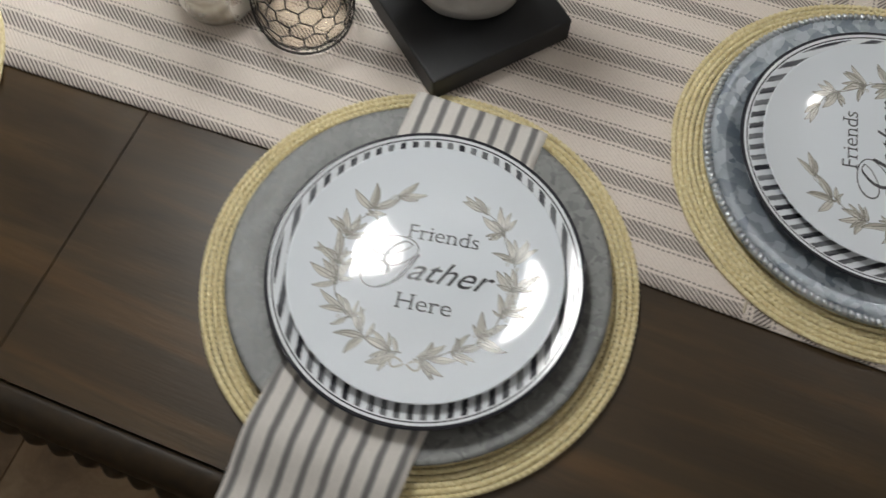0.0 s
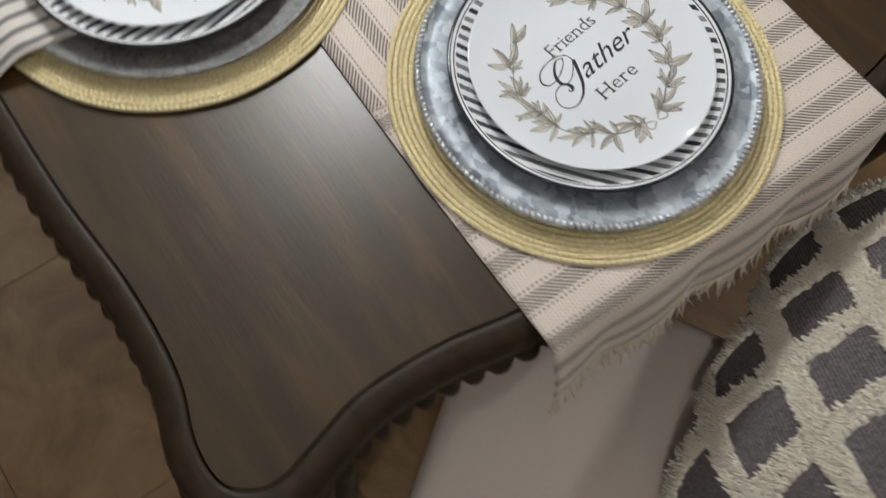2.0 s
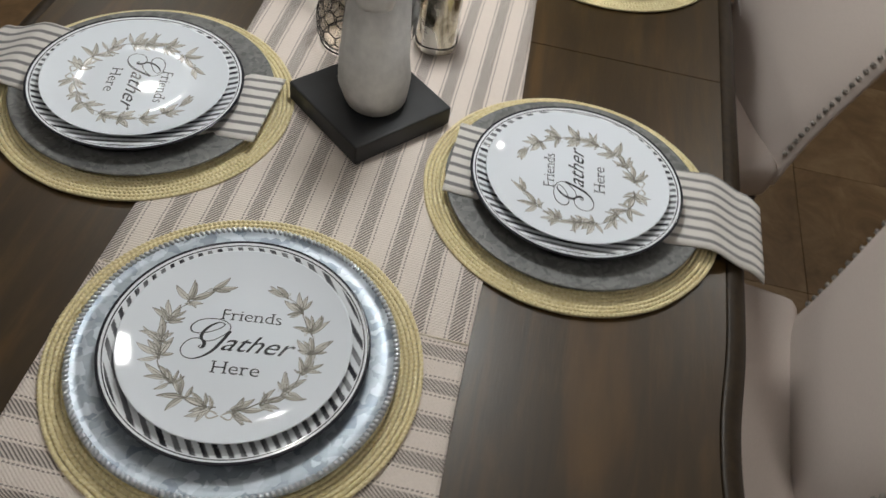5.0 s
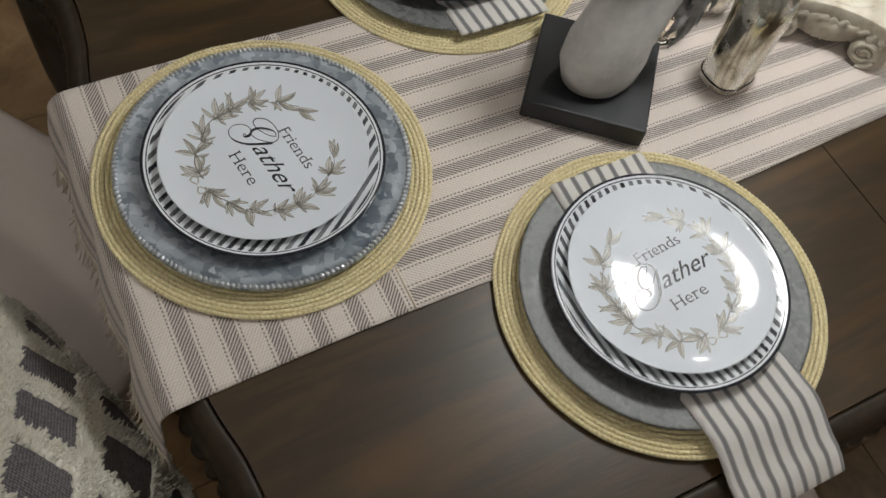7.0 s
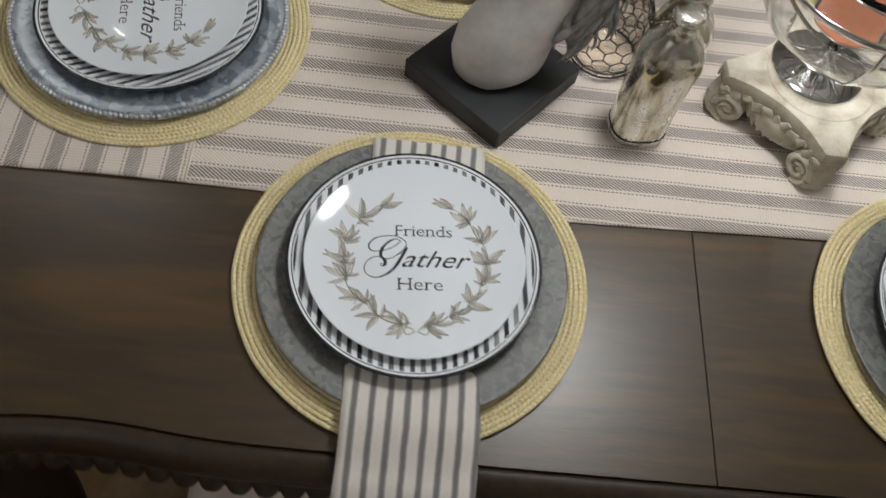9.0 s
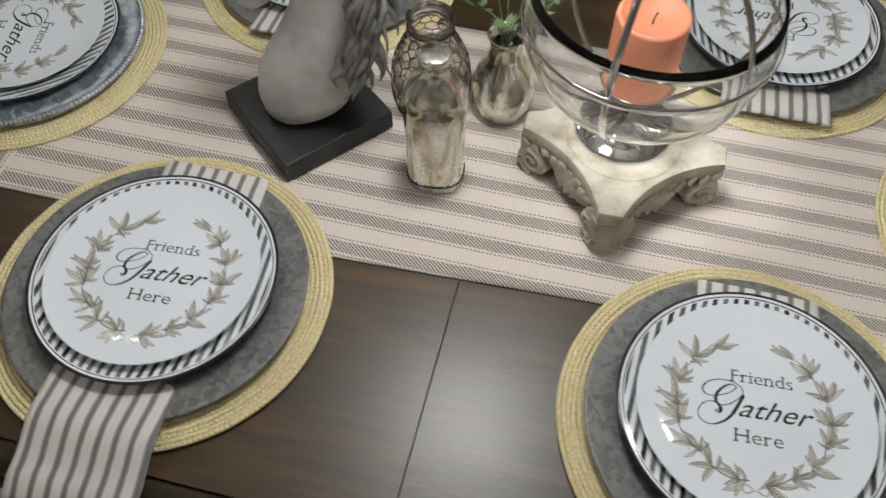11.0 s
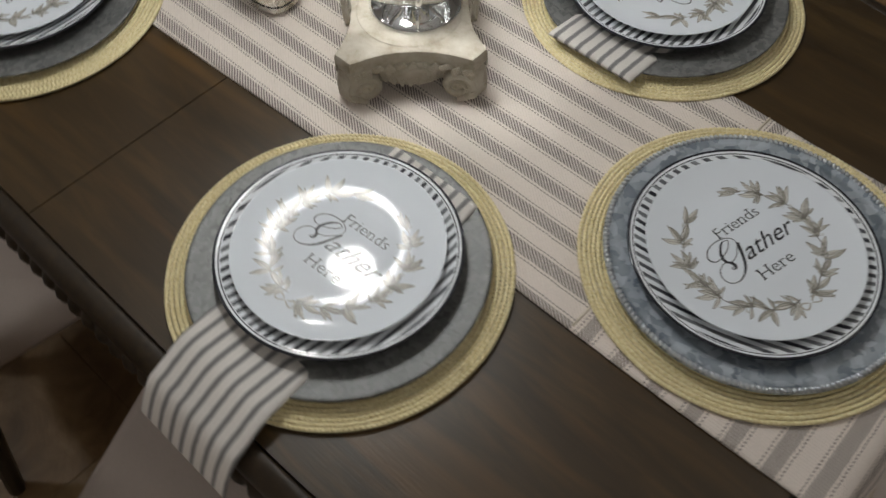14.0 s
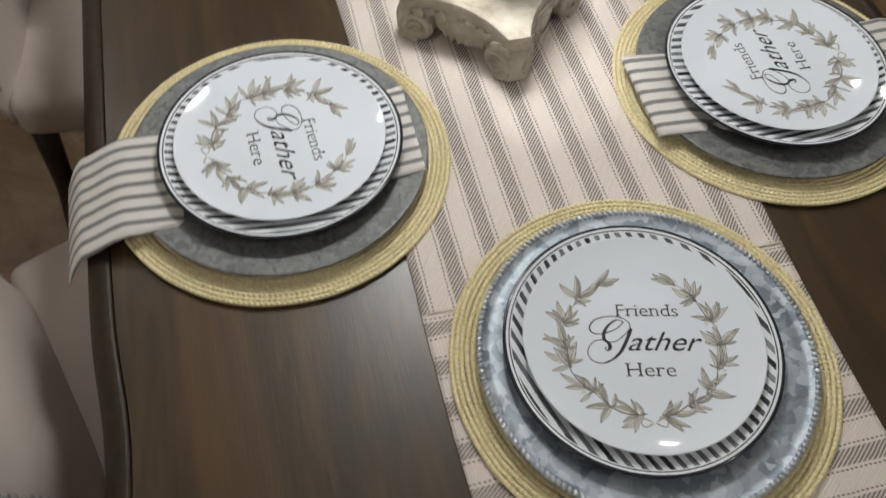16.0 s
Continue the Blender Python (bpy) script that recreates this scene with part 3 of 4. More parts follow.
def ribbon(bm, pts, widths, lift):
    """A flat printed stroke that follows the plate."""
    row = []
    for i, p in enumerate(pts):
        p = Vector(p)
        d = Vector(pts[min(i + 1, len(pts) - 1)]) - Vector(pts[max(i - 1, 0)])
        nrm = Vector((-d.y, d.x)).normalized() if d.length else Vector((0, 1))
        w = widths[i] / 2 if isinstance(widths, list) else widths / 2
        row.append([bm.verts.new((q.x, q.y, salad_z(q.length) + lift)) for q in (p - nrm * w, p + nrm * w)])
    for a, b in zip(row, row[1:]):
        bm.faces.new((a[0], b[0], b[1], a[1]))


def leaf(bm, base, angle, length, width, lift, tone):
    d = Vector((math.cos(angle), math.sin(angle)))
    c = Vector((-d.y, d.x))
    n = 6
    rows = []
    bend = 0.10 if tone else -0.10
    for k in range(n + 1):
        t = k / n
        w = width * math.sin(math.pi * t ** 0.8) ** 0.9 * 0.5
        p = Vector(base) + d * length * t + c * bend * length * math.sin(t * 2.2)
        rows.append([p - c * max(w, 0.00005), p, p + c * max(w, 0.00005)])
    vs = [[bm.verts.new((q.x, q.y, salad_z(q.length) + lift)) for q in r] for r in rows]
    for a, b in zip(vs, vs[1:]):
        bm.faces.new((a[0], b[0], b[1], a[1])).material_index = tone
        bm.faces.new((a[1], b[1], b[2], a[2])).material_index = 1
    start = len(bm.faces)
    ribbon(bm, [r[1] for r in rows], [0.0007 * (1 - k / n * 0.7) for k in range(n + 1)], lift + 0.00012)
    ribbon(bm, [r[0] for r in rows], 0.0006, lift + 0.00010)
    ribbon(bm, [r[2] for r in rows], 0.0004, lift + 0.00010)
    bm.faces.ensure_lookup_table()
    for f in bm.faces[start:]:
        f.material_index = 2


def mesh_wreath():
    """Leafy wreath open at the top: two stems, their leaf clusters and a bow."""
    rnd = random.Random(11)
    out = []

    def keep(bm, name):
        me = mesh_from(bm, name)
        for m in (M_LEAF, M_LEAF2, M_VEIN):
            me.materials.append(m)
        out.append((name, me))

    R = 0.0735
    for side in (-1, 1):
        bm = bmesh.new()
        stem = []
        for k in range(31):
            t = k / 30
            a = radians(-86 + 146 * t)
            r = R + 0.0022 * math.sin(t * 21 + side)
            stem.append((side * r * math.cos(a), r * math.sin(a)))
        ribbon(bm, stem, [0.0014 - 0.0008 * k / 30 for k in range(31)], 0.00022)
        for f in bm.faces:
            f.material_index = 2
        keep(bm, "stem")
        for k in range(8):
            bm = bmesh.new()
            t = 0.05 + k * 0.134 + rnd.uniform(-0.014, 0.014)
            a = radians(-86 + 146 * t)
            base = Vector((side * R * math.cos(a), R * math.sin(a)))
            fwd = a + math.pi / 2 if side > 0 else math.pi - a - math.pi / 2
            for off, ln in ((0.05, 0.0250), (0.45, 0.0240), (-0.45, 0.0265), (0.95, 0.0205), (-0.90, 0.0260), (-1.35, 0.0220), (1.4, 0.0150)):
                if k == 7 and abs(off) > 0.6:
                    continue
                ang = fwd + side * off + rnd.uniform(-0.30, 0.30)
                ln = ln * (0.85 if k == 7 else 1.0) * rnd.uniform(0.66, 1.08)
                root = base + Vector((math.cos(fwd), math.sin(fwd))) * rnd.uniform(-0.006, 0.004)
                leaf(bm, root, ang, ln, ln * rnd.uniform(0.20, 0.30), 0.00018 + 0.00005 * rnd.random(), 0 if rnd.random() < 0.6 else 1)
            for q in range(3):
                p = base + Vector((rnd.uniform(-0.006, 0.006), rnd.uniform(-0.006, 0.006)))
                ribbon(bm, [p + Vector((0.0014 * math.cos(u), 0.0014 * math.sin(u))) for u in (0, 1.3, 2.6, 3.9, 5.2, 6.4)], 0.0005, 0.0003)
            keep(bm, "leaf_sprig")
    bm = bmesh.new()
    for side in (-1, 1):
        ribbon(bm, [(side * (0.001 + 0.011 * math.sin(u * 0.5)), -0.0805 - 0.0042 * math.sin(u)) for u in [k * 0.5 for k in range(13)]], 0.0016, 0.00028)
    for f in bm.faces:
        f.material_index = 0
    keep(bm, "bow")
    return out


def curve_through(pts, per=8):
    p = [Vector(q) / 1000 for q in pts]
    p = [2 * p[0] - p[1]] + p + [2 * p[-1] - p[-2]]
    out = []
    for a, b, c, d in zip(p, p[1:], p[2:], p[3:]):
        for k in range(per):
            t = k / per
            out.append(0.5 * (2 * b + (c - a) * t + (2 * a - 5 * b + 4 * c - d) * t * t + (3 * b - a - 3 * c + d) * t ** 3))
    return out + [p[-2]]


def mesh_swash():
    """The looped script capital G, pen thick on the down strokes."""
    bm = bmesh.new()
    for pts, thick in (([(-9.4, 14.1), (-10.2, 20.7), (-16.0, 25.5), (-24.3, 27.5), (-34.5, 26.9), (-43.1, 23.2), (-48.0, 16.2), (-45.6, 10.1), (-38.2, 8.8), (-28.1, 11.5), (-19.5, 16.4), (-15.0, 21.6)], 0.5),
                       ([(-15.0, 21.6), (-20.9, 23.7), (-28.3, 19.3), (-34.1, 11.9), (-35.5, 4.1), (-31.2, 0.0), (-23.9, 1.4), (-16.4, 6.7), (-10.0, 13.5)], 2.1),
                       ([(-8.8, 14.1), (-12.2, 6.4), (-16.3, -1.7), (-21.6, -10.4), (-29.8, -17.8), (-39.6, -21.4), (-48.4, -18.8), (-52.2, -11.7), (-50.0, -3.7), (-43.7, 1.6), (-36.5, 2.4), (-31.6, -1.5), (-31.2, -6.3), (-33.8, -8.5), (-35.8, -6.6), (-33.9, -5.2)], 2.4)):
        line = curve_through(pts)
        wid = []
        for i, q in enumerate(line):
            d = line[min(i + 1, len(line) - 1)] - line[max(i - 1, 0)]
            steep = max(0.0, -d.y / (d.length + 1e-9)) ** 1.5
            wid.append(0.0010 + thick * 0.00115 * steep)
        ribbon(bm, line, wid, 0.0003)
    return mesh_from(bm, "flourish")


ME_MATS, ME_GALV, ME_BLUE, ME_BEADS = mesh_mats(), mesh_charger(False), mesh_charger(True), mesh_beads()
ME_DINNER, ME_SALAD, ME_WREATH, ME_SWASH = mesh_dinner(), mesh_salad(), mesh_wreath(), mesh_swash()
ME_FRIENDS = text_mesh("Friends", 0.0195, (0.0090, 0.0334), 0.0, -0.00018, 0.0592, 0.0019)
ME_GATHER = text_mesh("ather", 0.0285, (0.0178, -0.0005), 0.50, 0.00005, 0.0720)
ME_HERE = text_mesh("Here", 0.0200, (0.0044, -0.0292), 0.0, -0.00018, 0.0452, 0.0019)

Z_MAT = TOP + 0.0035
Z_CHARGER = Z_MAT + 0.0048
Z_DINNER = Z_CHARGER + 0.0032
Z_SALAD = Z_DINNER + 0.0118


def build_setting(x, y, turn, stripes, beaded, on_cloth, shift=(0, 0), tilt=(0, 0)):
    """A round mat with its charger and two plates; each lies on the one below."""
    lift = 0.0035 if on_cloth else 0.002
    m = thing("placemat", "round straw-yellow braided placemat lying on the table", "placemat", "placemats", pose(x, y, Z_MAT + lift - 0.0035, 0, 0, turn * 1.7))
    for k, me in enumerate(ME_MATS):
        part("coil" if k else "centre", me, M_STRAW, m)
    if beaded:
        c = thing("charger_plate", "bluish galvanized metal charger with silver beaded rim", "charger plate", "chargers", pose(x, y, Z_CHARGER, 0, 0, turn))
        dish = part("dish", ME_BLUE, M_BLUE, c)
        part("beaded_rim", ME_BEADS, M_BEAD, dish, "silver beaded rim")
    else:
        c = thing("charger_plate", "dull grey galvanized metal charger with plain rim", "charger plate", "chargers", pose(x, y, Z_CHARGER, 0, 0, turn * 2.3))
        part("dish", ME_GALV, M_GALV, c)
    extra = 0.0 if beaded else 0.0040
    x, y = x + shift[0], y + shift[1]
    d = thing("dinner_plate", "white porcelain dinner plate with black striped rim", "plate", "dinner plates", pose(x, y, Z_DINNER + extra, tilt[0], tilt[1], stripes))
    part("plate", ME_DINNER, M_STRIPED, d)
    s = thing("salad_plate", "white salad plate printed with a leaf wreath and lettering", "plate", "salad plates", pose(x, y, Z_SALAD + extra, tilt[0], tilt[1], turn))
    face = part("plate", ME_SALAD, M_WHITE, s, at=Matrix.Diagonal((1.0115, 1.0115, 1.0, 1.0)))
    for name, me in ME_WREATH:
        part(name, me, M_LEAF, face, "taupe printed leaves" if name == "leaf_sprig" else "")
    for me in (ME_FRIENDS, ME_GATHER, ME_HERE):
        part("lettering", me, M_INK, face, "dark grey printed lettering", smooth=False)
    part("lettering", ME_SWASH, M_INK, face, "dark grey printed lettering", smooth=False)


def build_napkin(x, y_in, y_out, width, lean=0.0, droop=0.03, cy=0.0):
    """A flat folded napkin that runs from the runner, under the plates, over the table edge."""
    nap = thing("napkin", "off-white folded napkin with dark grey ticking stripes", "napkin", "napkins", pose(x, 0, 0))

    def top(dist):
        """Height of the support below, dist metres from the middle of the setting."""
        d = abs(dist)
        h = 0.0
        if d < 0.125:
            h = Z_CHARGER + 0.0032 + 0.0073 * smooth01((d - 0.10) / 0.025)
        elif d < 0.1655:
            h = Z_CHARGER + 0.0105 + 0.0035 * (d - 0.125) / 0.04
        else:
            h = Z_CHARGER + 0.0140 - 0.0206 * smooth01((d - 0.1655) / 0.06)
        return h

    n, across, th = 90, 22, 0.0042

    def sheet(u, v, lift):
        yy = y_in + (y_out - y_in) * u
        z = top(yy - cy)
        past = max(0.0, abs(yy) - (0.517 if yy > 0 else 0.505))
        z -= droop * (past / 0.025) ** 1.5
        w = width * (1 + 0.06 * u)
        xx = (v - 0.5) * w + lean * u + 0.002 * math.sin(u * 9 + x * 40)
        edge = min(v, 1 - v)
        puff = th * (1 - max(0.0, 1 - edge / 0.05) ** 2.2 * 0.55)
        wrink = 0.0011 * noise.noise(Vector((xx * 24 + x * 9, yy * 16, 2.1)))
        return (xx, yy, z + (puff + wrink if lift else 0.0))

    bm = bmesh.new()
    a = grid_surface(bm, n, across, lambda u, v: sheet(u, v, True))
    b = grid_surface(bm, n, across, lambda u, v: sheet(u, v, False))
    for k in range(n - 1):
        for col in (0, across - 1):
            bm.faces.new((a[k][col], a[k + 1][col], b[k + 1][col], b[k][col]))
    for j in range(across - 1):
        for row in (0, n - 1):
            bm.faces.new((a[row][j], a[row][j + 1], b[row][j + 1], b[row][j]))
    for v in bm.verts:      # the stripes of the cloth run along the object's x
        v.co = Vector((v.co.y, -v.co.x, v.co.z))
    part("folded_cloth", bm, M_NAPKIN, nap, at=pose(0, 0, 0, 0, 0, 90))
    return nap


# middle of the mat, turns of the print and of the rim stripes, beaded charger or not, shift of the plates on the charger
SETTINGS = {
    "end_west": (-0.659, 0.031, -81, -52, True, (0.001, 0.0)),
    "end_east": (0.644, 0.019, 77, 106, True, (-0.005, -0.005)),
    "north_west": (-0.306, 0.284, 190, 196, False, (-0.008, 0.005)),
    "south_west": (-0.316, -0.283, 5, 3, False, (0.0, 0.002)),
    "south_east": (0.319, -0.289, 4, -4, False, (-0.002, 0.004)),
    "north_east": (0.3265, 0.304, 180, 187, False, (0.0, 0.0)),
}


def build_settings():
    for x, y, turn, stripes, beaded, shift in SETTINGS.values():
        build_setting(x, y, turn, stripes, beaded, beaded, shift)
    build_napkin(-0.311, -0.123, -0.532, 0.128, 0.003, 0.014, cy=-0.283)
    build_napkin(-0.303, 0.118, 0.546, 0.128, 0.008, 0.022, cy=0.284)
    build_napkin(0.319, -0.138, -0.535, 0.128, 0.018, 0.034, cy=-0.289)
    build_napkin(0.331, 0.130, 0.540, 0.128, 0.01, 0.022, cy=0.304)


# ---------- centrepiece ----------
def build_horse():
    """A horse's head on a neck that rises from a black square base."""
    base = (-0.241, 0.002)
    th = thing("statue_base", "black painted square wooden statue base with worn edges", "base", at=pose(base[0], base[1], TOP + 0.0045, 0, 0, 50))
    bm = bmesh.new()
    box(bm, (0, 0, 0.0145), (0.153, 0.153, 0.029), bevel=0.0025)
    part("block", bm, M_SLATE, th, smooth=False)
    bm = bmesh.new()
    # neck: rings from the cut at the bottom up to the poll; the head points to -x
    rows = [((-0.004, -0.006), 0.040, 0.034, 0.030), ((-0.010, -0.005), 0.054, 0.042, 0.036), ((-0.010, -0.002), 0.058, 0.047, 0.058),
            ((-0.006, 0.0), 0.058, 0.045, 0.085), ((0.006, 0.0), 0.056, 0.043, 0.115), ((0.022, 0.0), 0.052, 0.040, 0.150),
            ((0.037, 0.0), 0.046, 0.034, 0.190), ((0.045, 0.0), 0.044, 0.032, 0.230), ((0.040, 0.0), 0.050, 0.033, 0.268), ((0.028, 0.0), 0.045, 0.028, 0.300), ((0.018, 0.0), 0.018, 0.012, 0.322)]
    segs = 40
    rings = []
    for k, ((cx, cy), rx, ry, z) in enumerate(rows):
        cut = 0.020 * max(0.0, 1 - k / 4)        # the foot of the neck is cut upwards behind
        rings.append([bm.verts.new((cx + rx * math.cos(2 * math.pi * i / segs), cy + ry * math.sin(2 * math.pi * i / segs), z + cut * max(0.0, math.cos(2 * math.pi * i / segs + 0.3)))) for i in range(segs)])
    bm.faces.new(rings[0][::-1])
    bm.faces.new(rings[-1])
    for a, b in zip(rings, rings[1:]):
        for i in range(segs):
            bm.faces.new((a[i], a[(i + 1) % segs], b[(i + 1) % segs], b[i]))
    # head: tapering muzzle
    rows = [((0.018, 0.300), 0.034, 0.030), ((0.004, 0.286), 0.044, 0.035), ((-0.012, 0.266), 0.044, 0.034), ((-0.028, 0.242), 0.035, 0.029), ((-0.042, 0.220), 0.028, 0.025), ((-0.052, 0.203), 0.025, 0.024), ((-0.058, 0.192), 0.019, 0.020), ((-0.061, 0.187), 0.009, 0.010)]
    rings = []
    d = Vector((-0.55, 0, -0.83)).normalized()
    up = Vector((-d.z, 0, d.x))
    for (x, z), r1, r2 in rows:
        rings.append([bm.verts.new(Vector((x, 0, z)) + up * r1 * math.cos(2 * math.pi * i / 24) + Vector((0, 1, 0)) * r2 * math.sin(2 * math.pi * i / 24)) for i in range(24)])
    bm.faces.new(rings[0][::-1])
    bm.faces.new(rings[-1])
    for a, b in zip(rings, rings[1:]):
        for i in range(24):
            bm.faces.new((a[i], a[(i + 1) % 24], b[(i + 1) % 24], b[i]))
    for s in (-1, 1):
        tube(bm, [(0.020, s * 0.018, 0.302), (0.024, s * 0.024, 0.332), (0.016, s * 0.022, 0.356)], [0.012, 0.011, 0.002], 10)
    # mane: locks that fall from the crest down both sides of the neck
    rnd = random.Random(3)
    first = len(bm.faces)
    for k in range(64):
        s = -1 if k % 2 else 1
        u = (k // 2) / 31
        z = 0.300 - 0.150 * u
        cx = 0.054 + 0.028 * math.sin(min(1.0, (z - 0.13) / 0.12) * 1.6)
        ln = rnd.uniform(0.075, 0.125) * (1 - 0.35 * u)
        sway = rnd.uniform(-0.022, 0.016)
        pts = []
        for j in range(11):
            t = j / 10
            out = 0.006 + 0.038 * math.sin(min(1.5, t * 1.9 + 0.12))
            pts.append((cx + sway * t + 0.009 * math.sin(t * 6 + k), s * out + 0.003 * math.sin(t * 8 + k), z + 0.006 * math.sin(t * 3.1) - ln * t ** 1.15))
        tube(bm, pts, [0.0072 * (0.7 + 0.5 * math.sin(math.pi * j / 10)) * (1 - 0.88 * (j / 10) ** 2) for j in range(11)], 7)
    bm.faces.ensure_lookup_table()
    for f in bm.faces[first:]:
        f.material_index = 1
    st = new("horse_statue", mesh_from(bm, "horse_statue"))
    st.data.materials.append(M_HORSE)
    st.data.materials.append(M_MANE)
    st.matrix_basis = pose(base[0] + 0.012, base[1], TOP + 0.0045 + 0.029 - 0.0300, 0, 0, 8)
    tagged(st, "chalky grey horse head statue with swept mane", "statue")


def build_bottle():
    ob = thing("glass_bottle", "rounded mercury glass bottle with mottled silver lining", "bottle", at=pose(-0.062, -0.052, TOP + 0.0045, 0, 0, 8))
    bm = bmesh.new()
    rows = [(0.029, 0.026, 0.0), (0.0335, 0.0300, 0.004), (0.0340, 0.0305, 0.012), (0.0332, 0.0297, 0.016), (0.0348, 0.0312, 0.105), (0.0366, 0.0330, 0.128), (0.0355, 0.0322, 0.142), (0.0290, 0.0272, 0.156), (0.0195, 0.0190, 0.166), (0.0155, 0.0155, 0.172), (0.0152, 0.0152, 0.188), (0.0182, 0.0182, 0.190), (0.0182, 0.0182, 0.197), (0.0145, 0.0145, 0.199)]
    segs = 48
    rings = []
    for a, b, z in rows:
        p = 2.7 if z < 0.14 else (2.4 if z < 0.160 else 2.0)
        ring = []
        for i in range(segs):
            t = 2 * math.pi * i / segs
            c, s = math.cos(t), math.sin(t)
            k = (abs(c) ** p + abs(s) ** p) ** (-1 / p)
            ring.append(bm.verts.new((a * c * k, b * s * k, z)))
        rings.append(ring)
    bm.faces.new(rings[0][::-1])
    for a, b in zip(rings, rings[1:]):
        for i in range(segs):
            bm.faces.new((a[i], a[(i + 1) % segs], b[(i + 1) % segs], b[i]))
    bm.faces.new(rings[-1])
    part("body", bm, M_MERCURY, ob)
    bm = bmesh.new()
    tube(bm, [(0.03 * math.cos(2 * math.pi * i / 40) * (abs(math.cos(2 * math.pi * i / 40)) ** 2.7 + abs(math.sin(2 * math.pi * i / 40)) ** 2.7) ** -0.37 * 1.12,
               0.03 * math.sin(2 * math.pi * i / 40) * (abs(math.cos(2 * math.pi * i / 40)) ** 2.7 + abs(math.sin(2 * math.pi * i / 40)) ** 2.7) ** -0.37 * 1.005, 0.014) for i in range(41)], 0.0012, 6)
    part("foot_ring", bm, M_WIRE, ob)


def build_jars():
    # a bulbous jar in a hexagon wire cage
    jar = thing("wire_jar", "clear glass jar caged in black chicken wire", "jar", at=pose(-0.098, 0.066, TOP + 0.0045))
    prof = [(0, 0.0), (0.034, 0.0), (0.043, 0.006), (0.048, 0.020), (0.049, 0.045), (0.045, 0.075), (0.035, 0.100), (0.026, 0.118), (0.025, 0.135), (0.029, 0.140), (0.027, 0.141), (0.022, 0.134)]
    inner = [(max(0.0, r - 0.0018), z + 0.001) for r, z in prof[-4:0:-1]] + [(0.0, 0.0022)]
    glass = part("glass", lathe(prof + inner, 56), M_SMOKE, jar, "smoky clear glass")
    glass.visible_shadow = False

    def radius(z):
        for (ra, za), (rb, zb) in zip(prof[1:], prof[2:]):
            if za <= z <= zb and zb > za:
                return ra + (rb - ra) * (z - za) / (zb - za)
        return prof[-1][0]
    bm = bmesh.new()
    cols, step = 14, 0.0165
    for row in range(7):
        for c in range(cols):
            z0 = 0.006 + row * step
            a = 2 * math.pi * (c + 0.5 * (row % 2)) / cols
            da = math.pi / cols

            def at(ang, z):
                r = radius(min(z, 0.133)) + 0.0014
                return (r * math.cos(ang), r * math.sin(ang), z)
            tube(bm, [at(a, z0), at(a, z0 + step * 0.62)], 0.0008, 5)
            for s in (-1, 1):
                tube(bm, [at(a, z0 + step * 0.62), at(a + s * da * 0.5, z0 + step * 0.82), at(a + s * da, z0 + step)], 0.0008, 5)
    part("wire_cage", bm, M_WIRE, jar, "black hexagon wire cage")
    for z, r in ((0.004, 0.044), (0.126, 0.0275)):
        bm = bmesh.new()
        tube(bm, [(r * math.cos(2 * math.pi * i / 36), r * math.sin(2 * math.pi * i / 36), z) for i in range(37)], 0.0016, 6)
        part("wire_ring", bm, M_WIRE, jar)
    # a small plain silvered vase
    v = thing("glass_vase", "small rounded mercury glass vase holding green sprigs", "vase", at=pose(-0.008, 0.078, TOP + 0.0045))
    part("body", lathe([(0, 0), (0.024, 0), (0.034, 0.006), (0.039, 0.022), (0.040, 0.045), (0.034, 0.068), (0.022, 0.088), (0.019, 0.110), (0.024, 0.122), (0.022, 0.122), (0.017, 0.110)], 48), M_MERCURY, v)
    rnd = random.Random(8)
    for k in range(7):
        bm = bmesh.new()
        a = k * 2.4
        tip = Vector((0.05 * math.cos(a), 0.05 * math.sin(a), rnd.uniform(0.17, 0.22)))
        pts = [(0, 0, 0.10), (tip.x * 0.35, tip.y * 0.35, 0.15), tuple(tip)]
        tube(bm, pts, [0.0012, 0.001, 0.0006], 5)
        for j in range(9):
            t = 0.25 + 0.75 * j / 8
            p = Vector(pts[1]).lerp(tip, t)
            d = Vector((math.cos(a + j * 2.2), math.sin(a + j * 2.2), 0.5)).normalized()
            c = d.cross(Vector((0, 0, 1))).normalized()
            vs = [bm.verts.new(q) for q in (p, p + d * 0.008 + c * 0.004, p + d * 0.019, p + d * 0.008 - c * 0.004)]
            bm.faces.new(vs)
        part("sprig", bm, M_GREEN, v, "green leafy sprig")


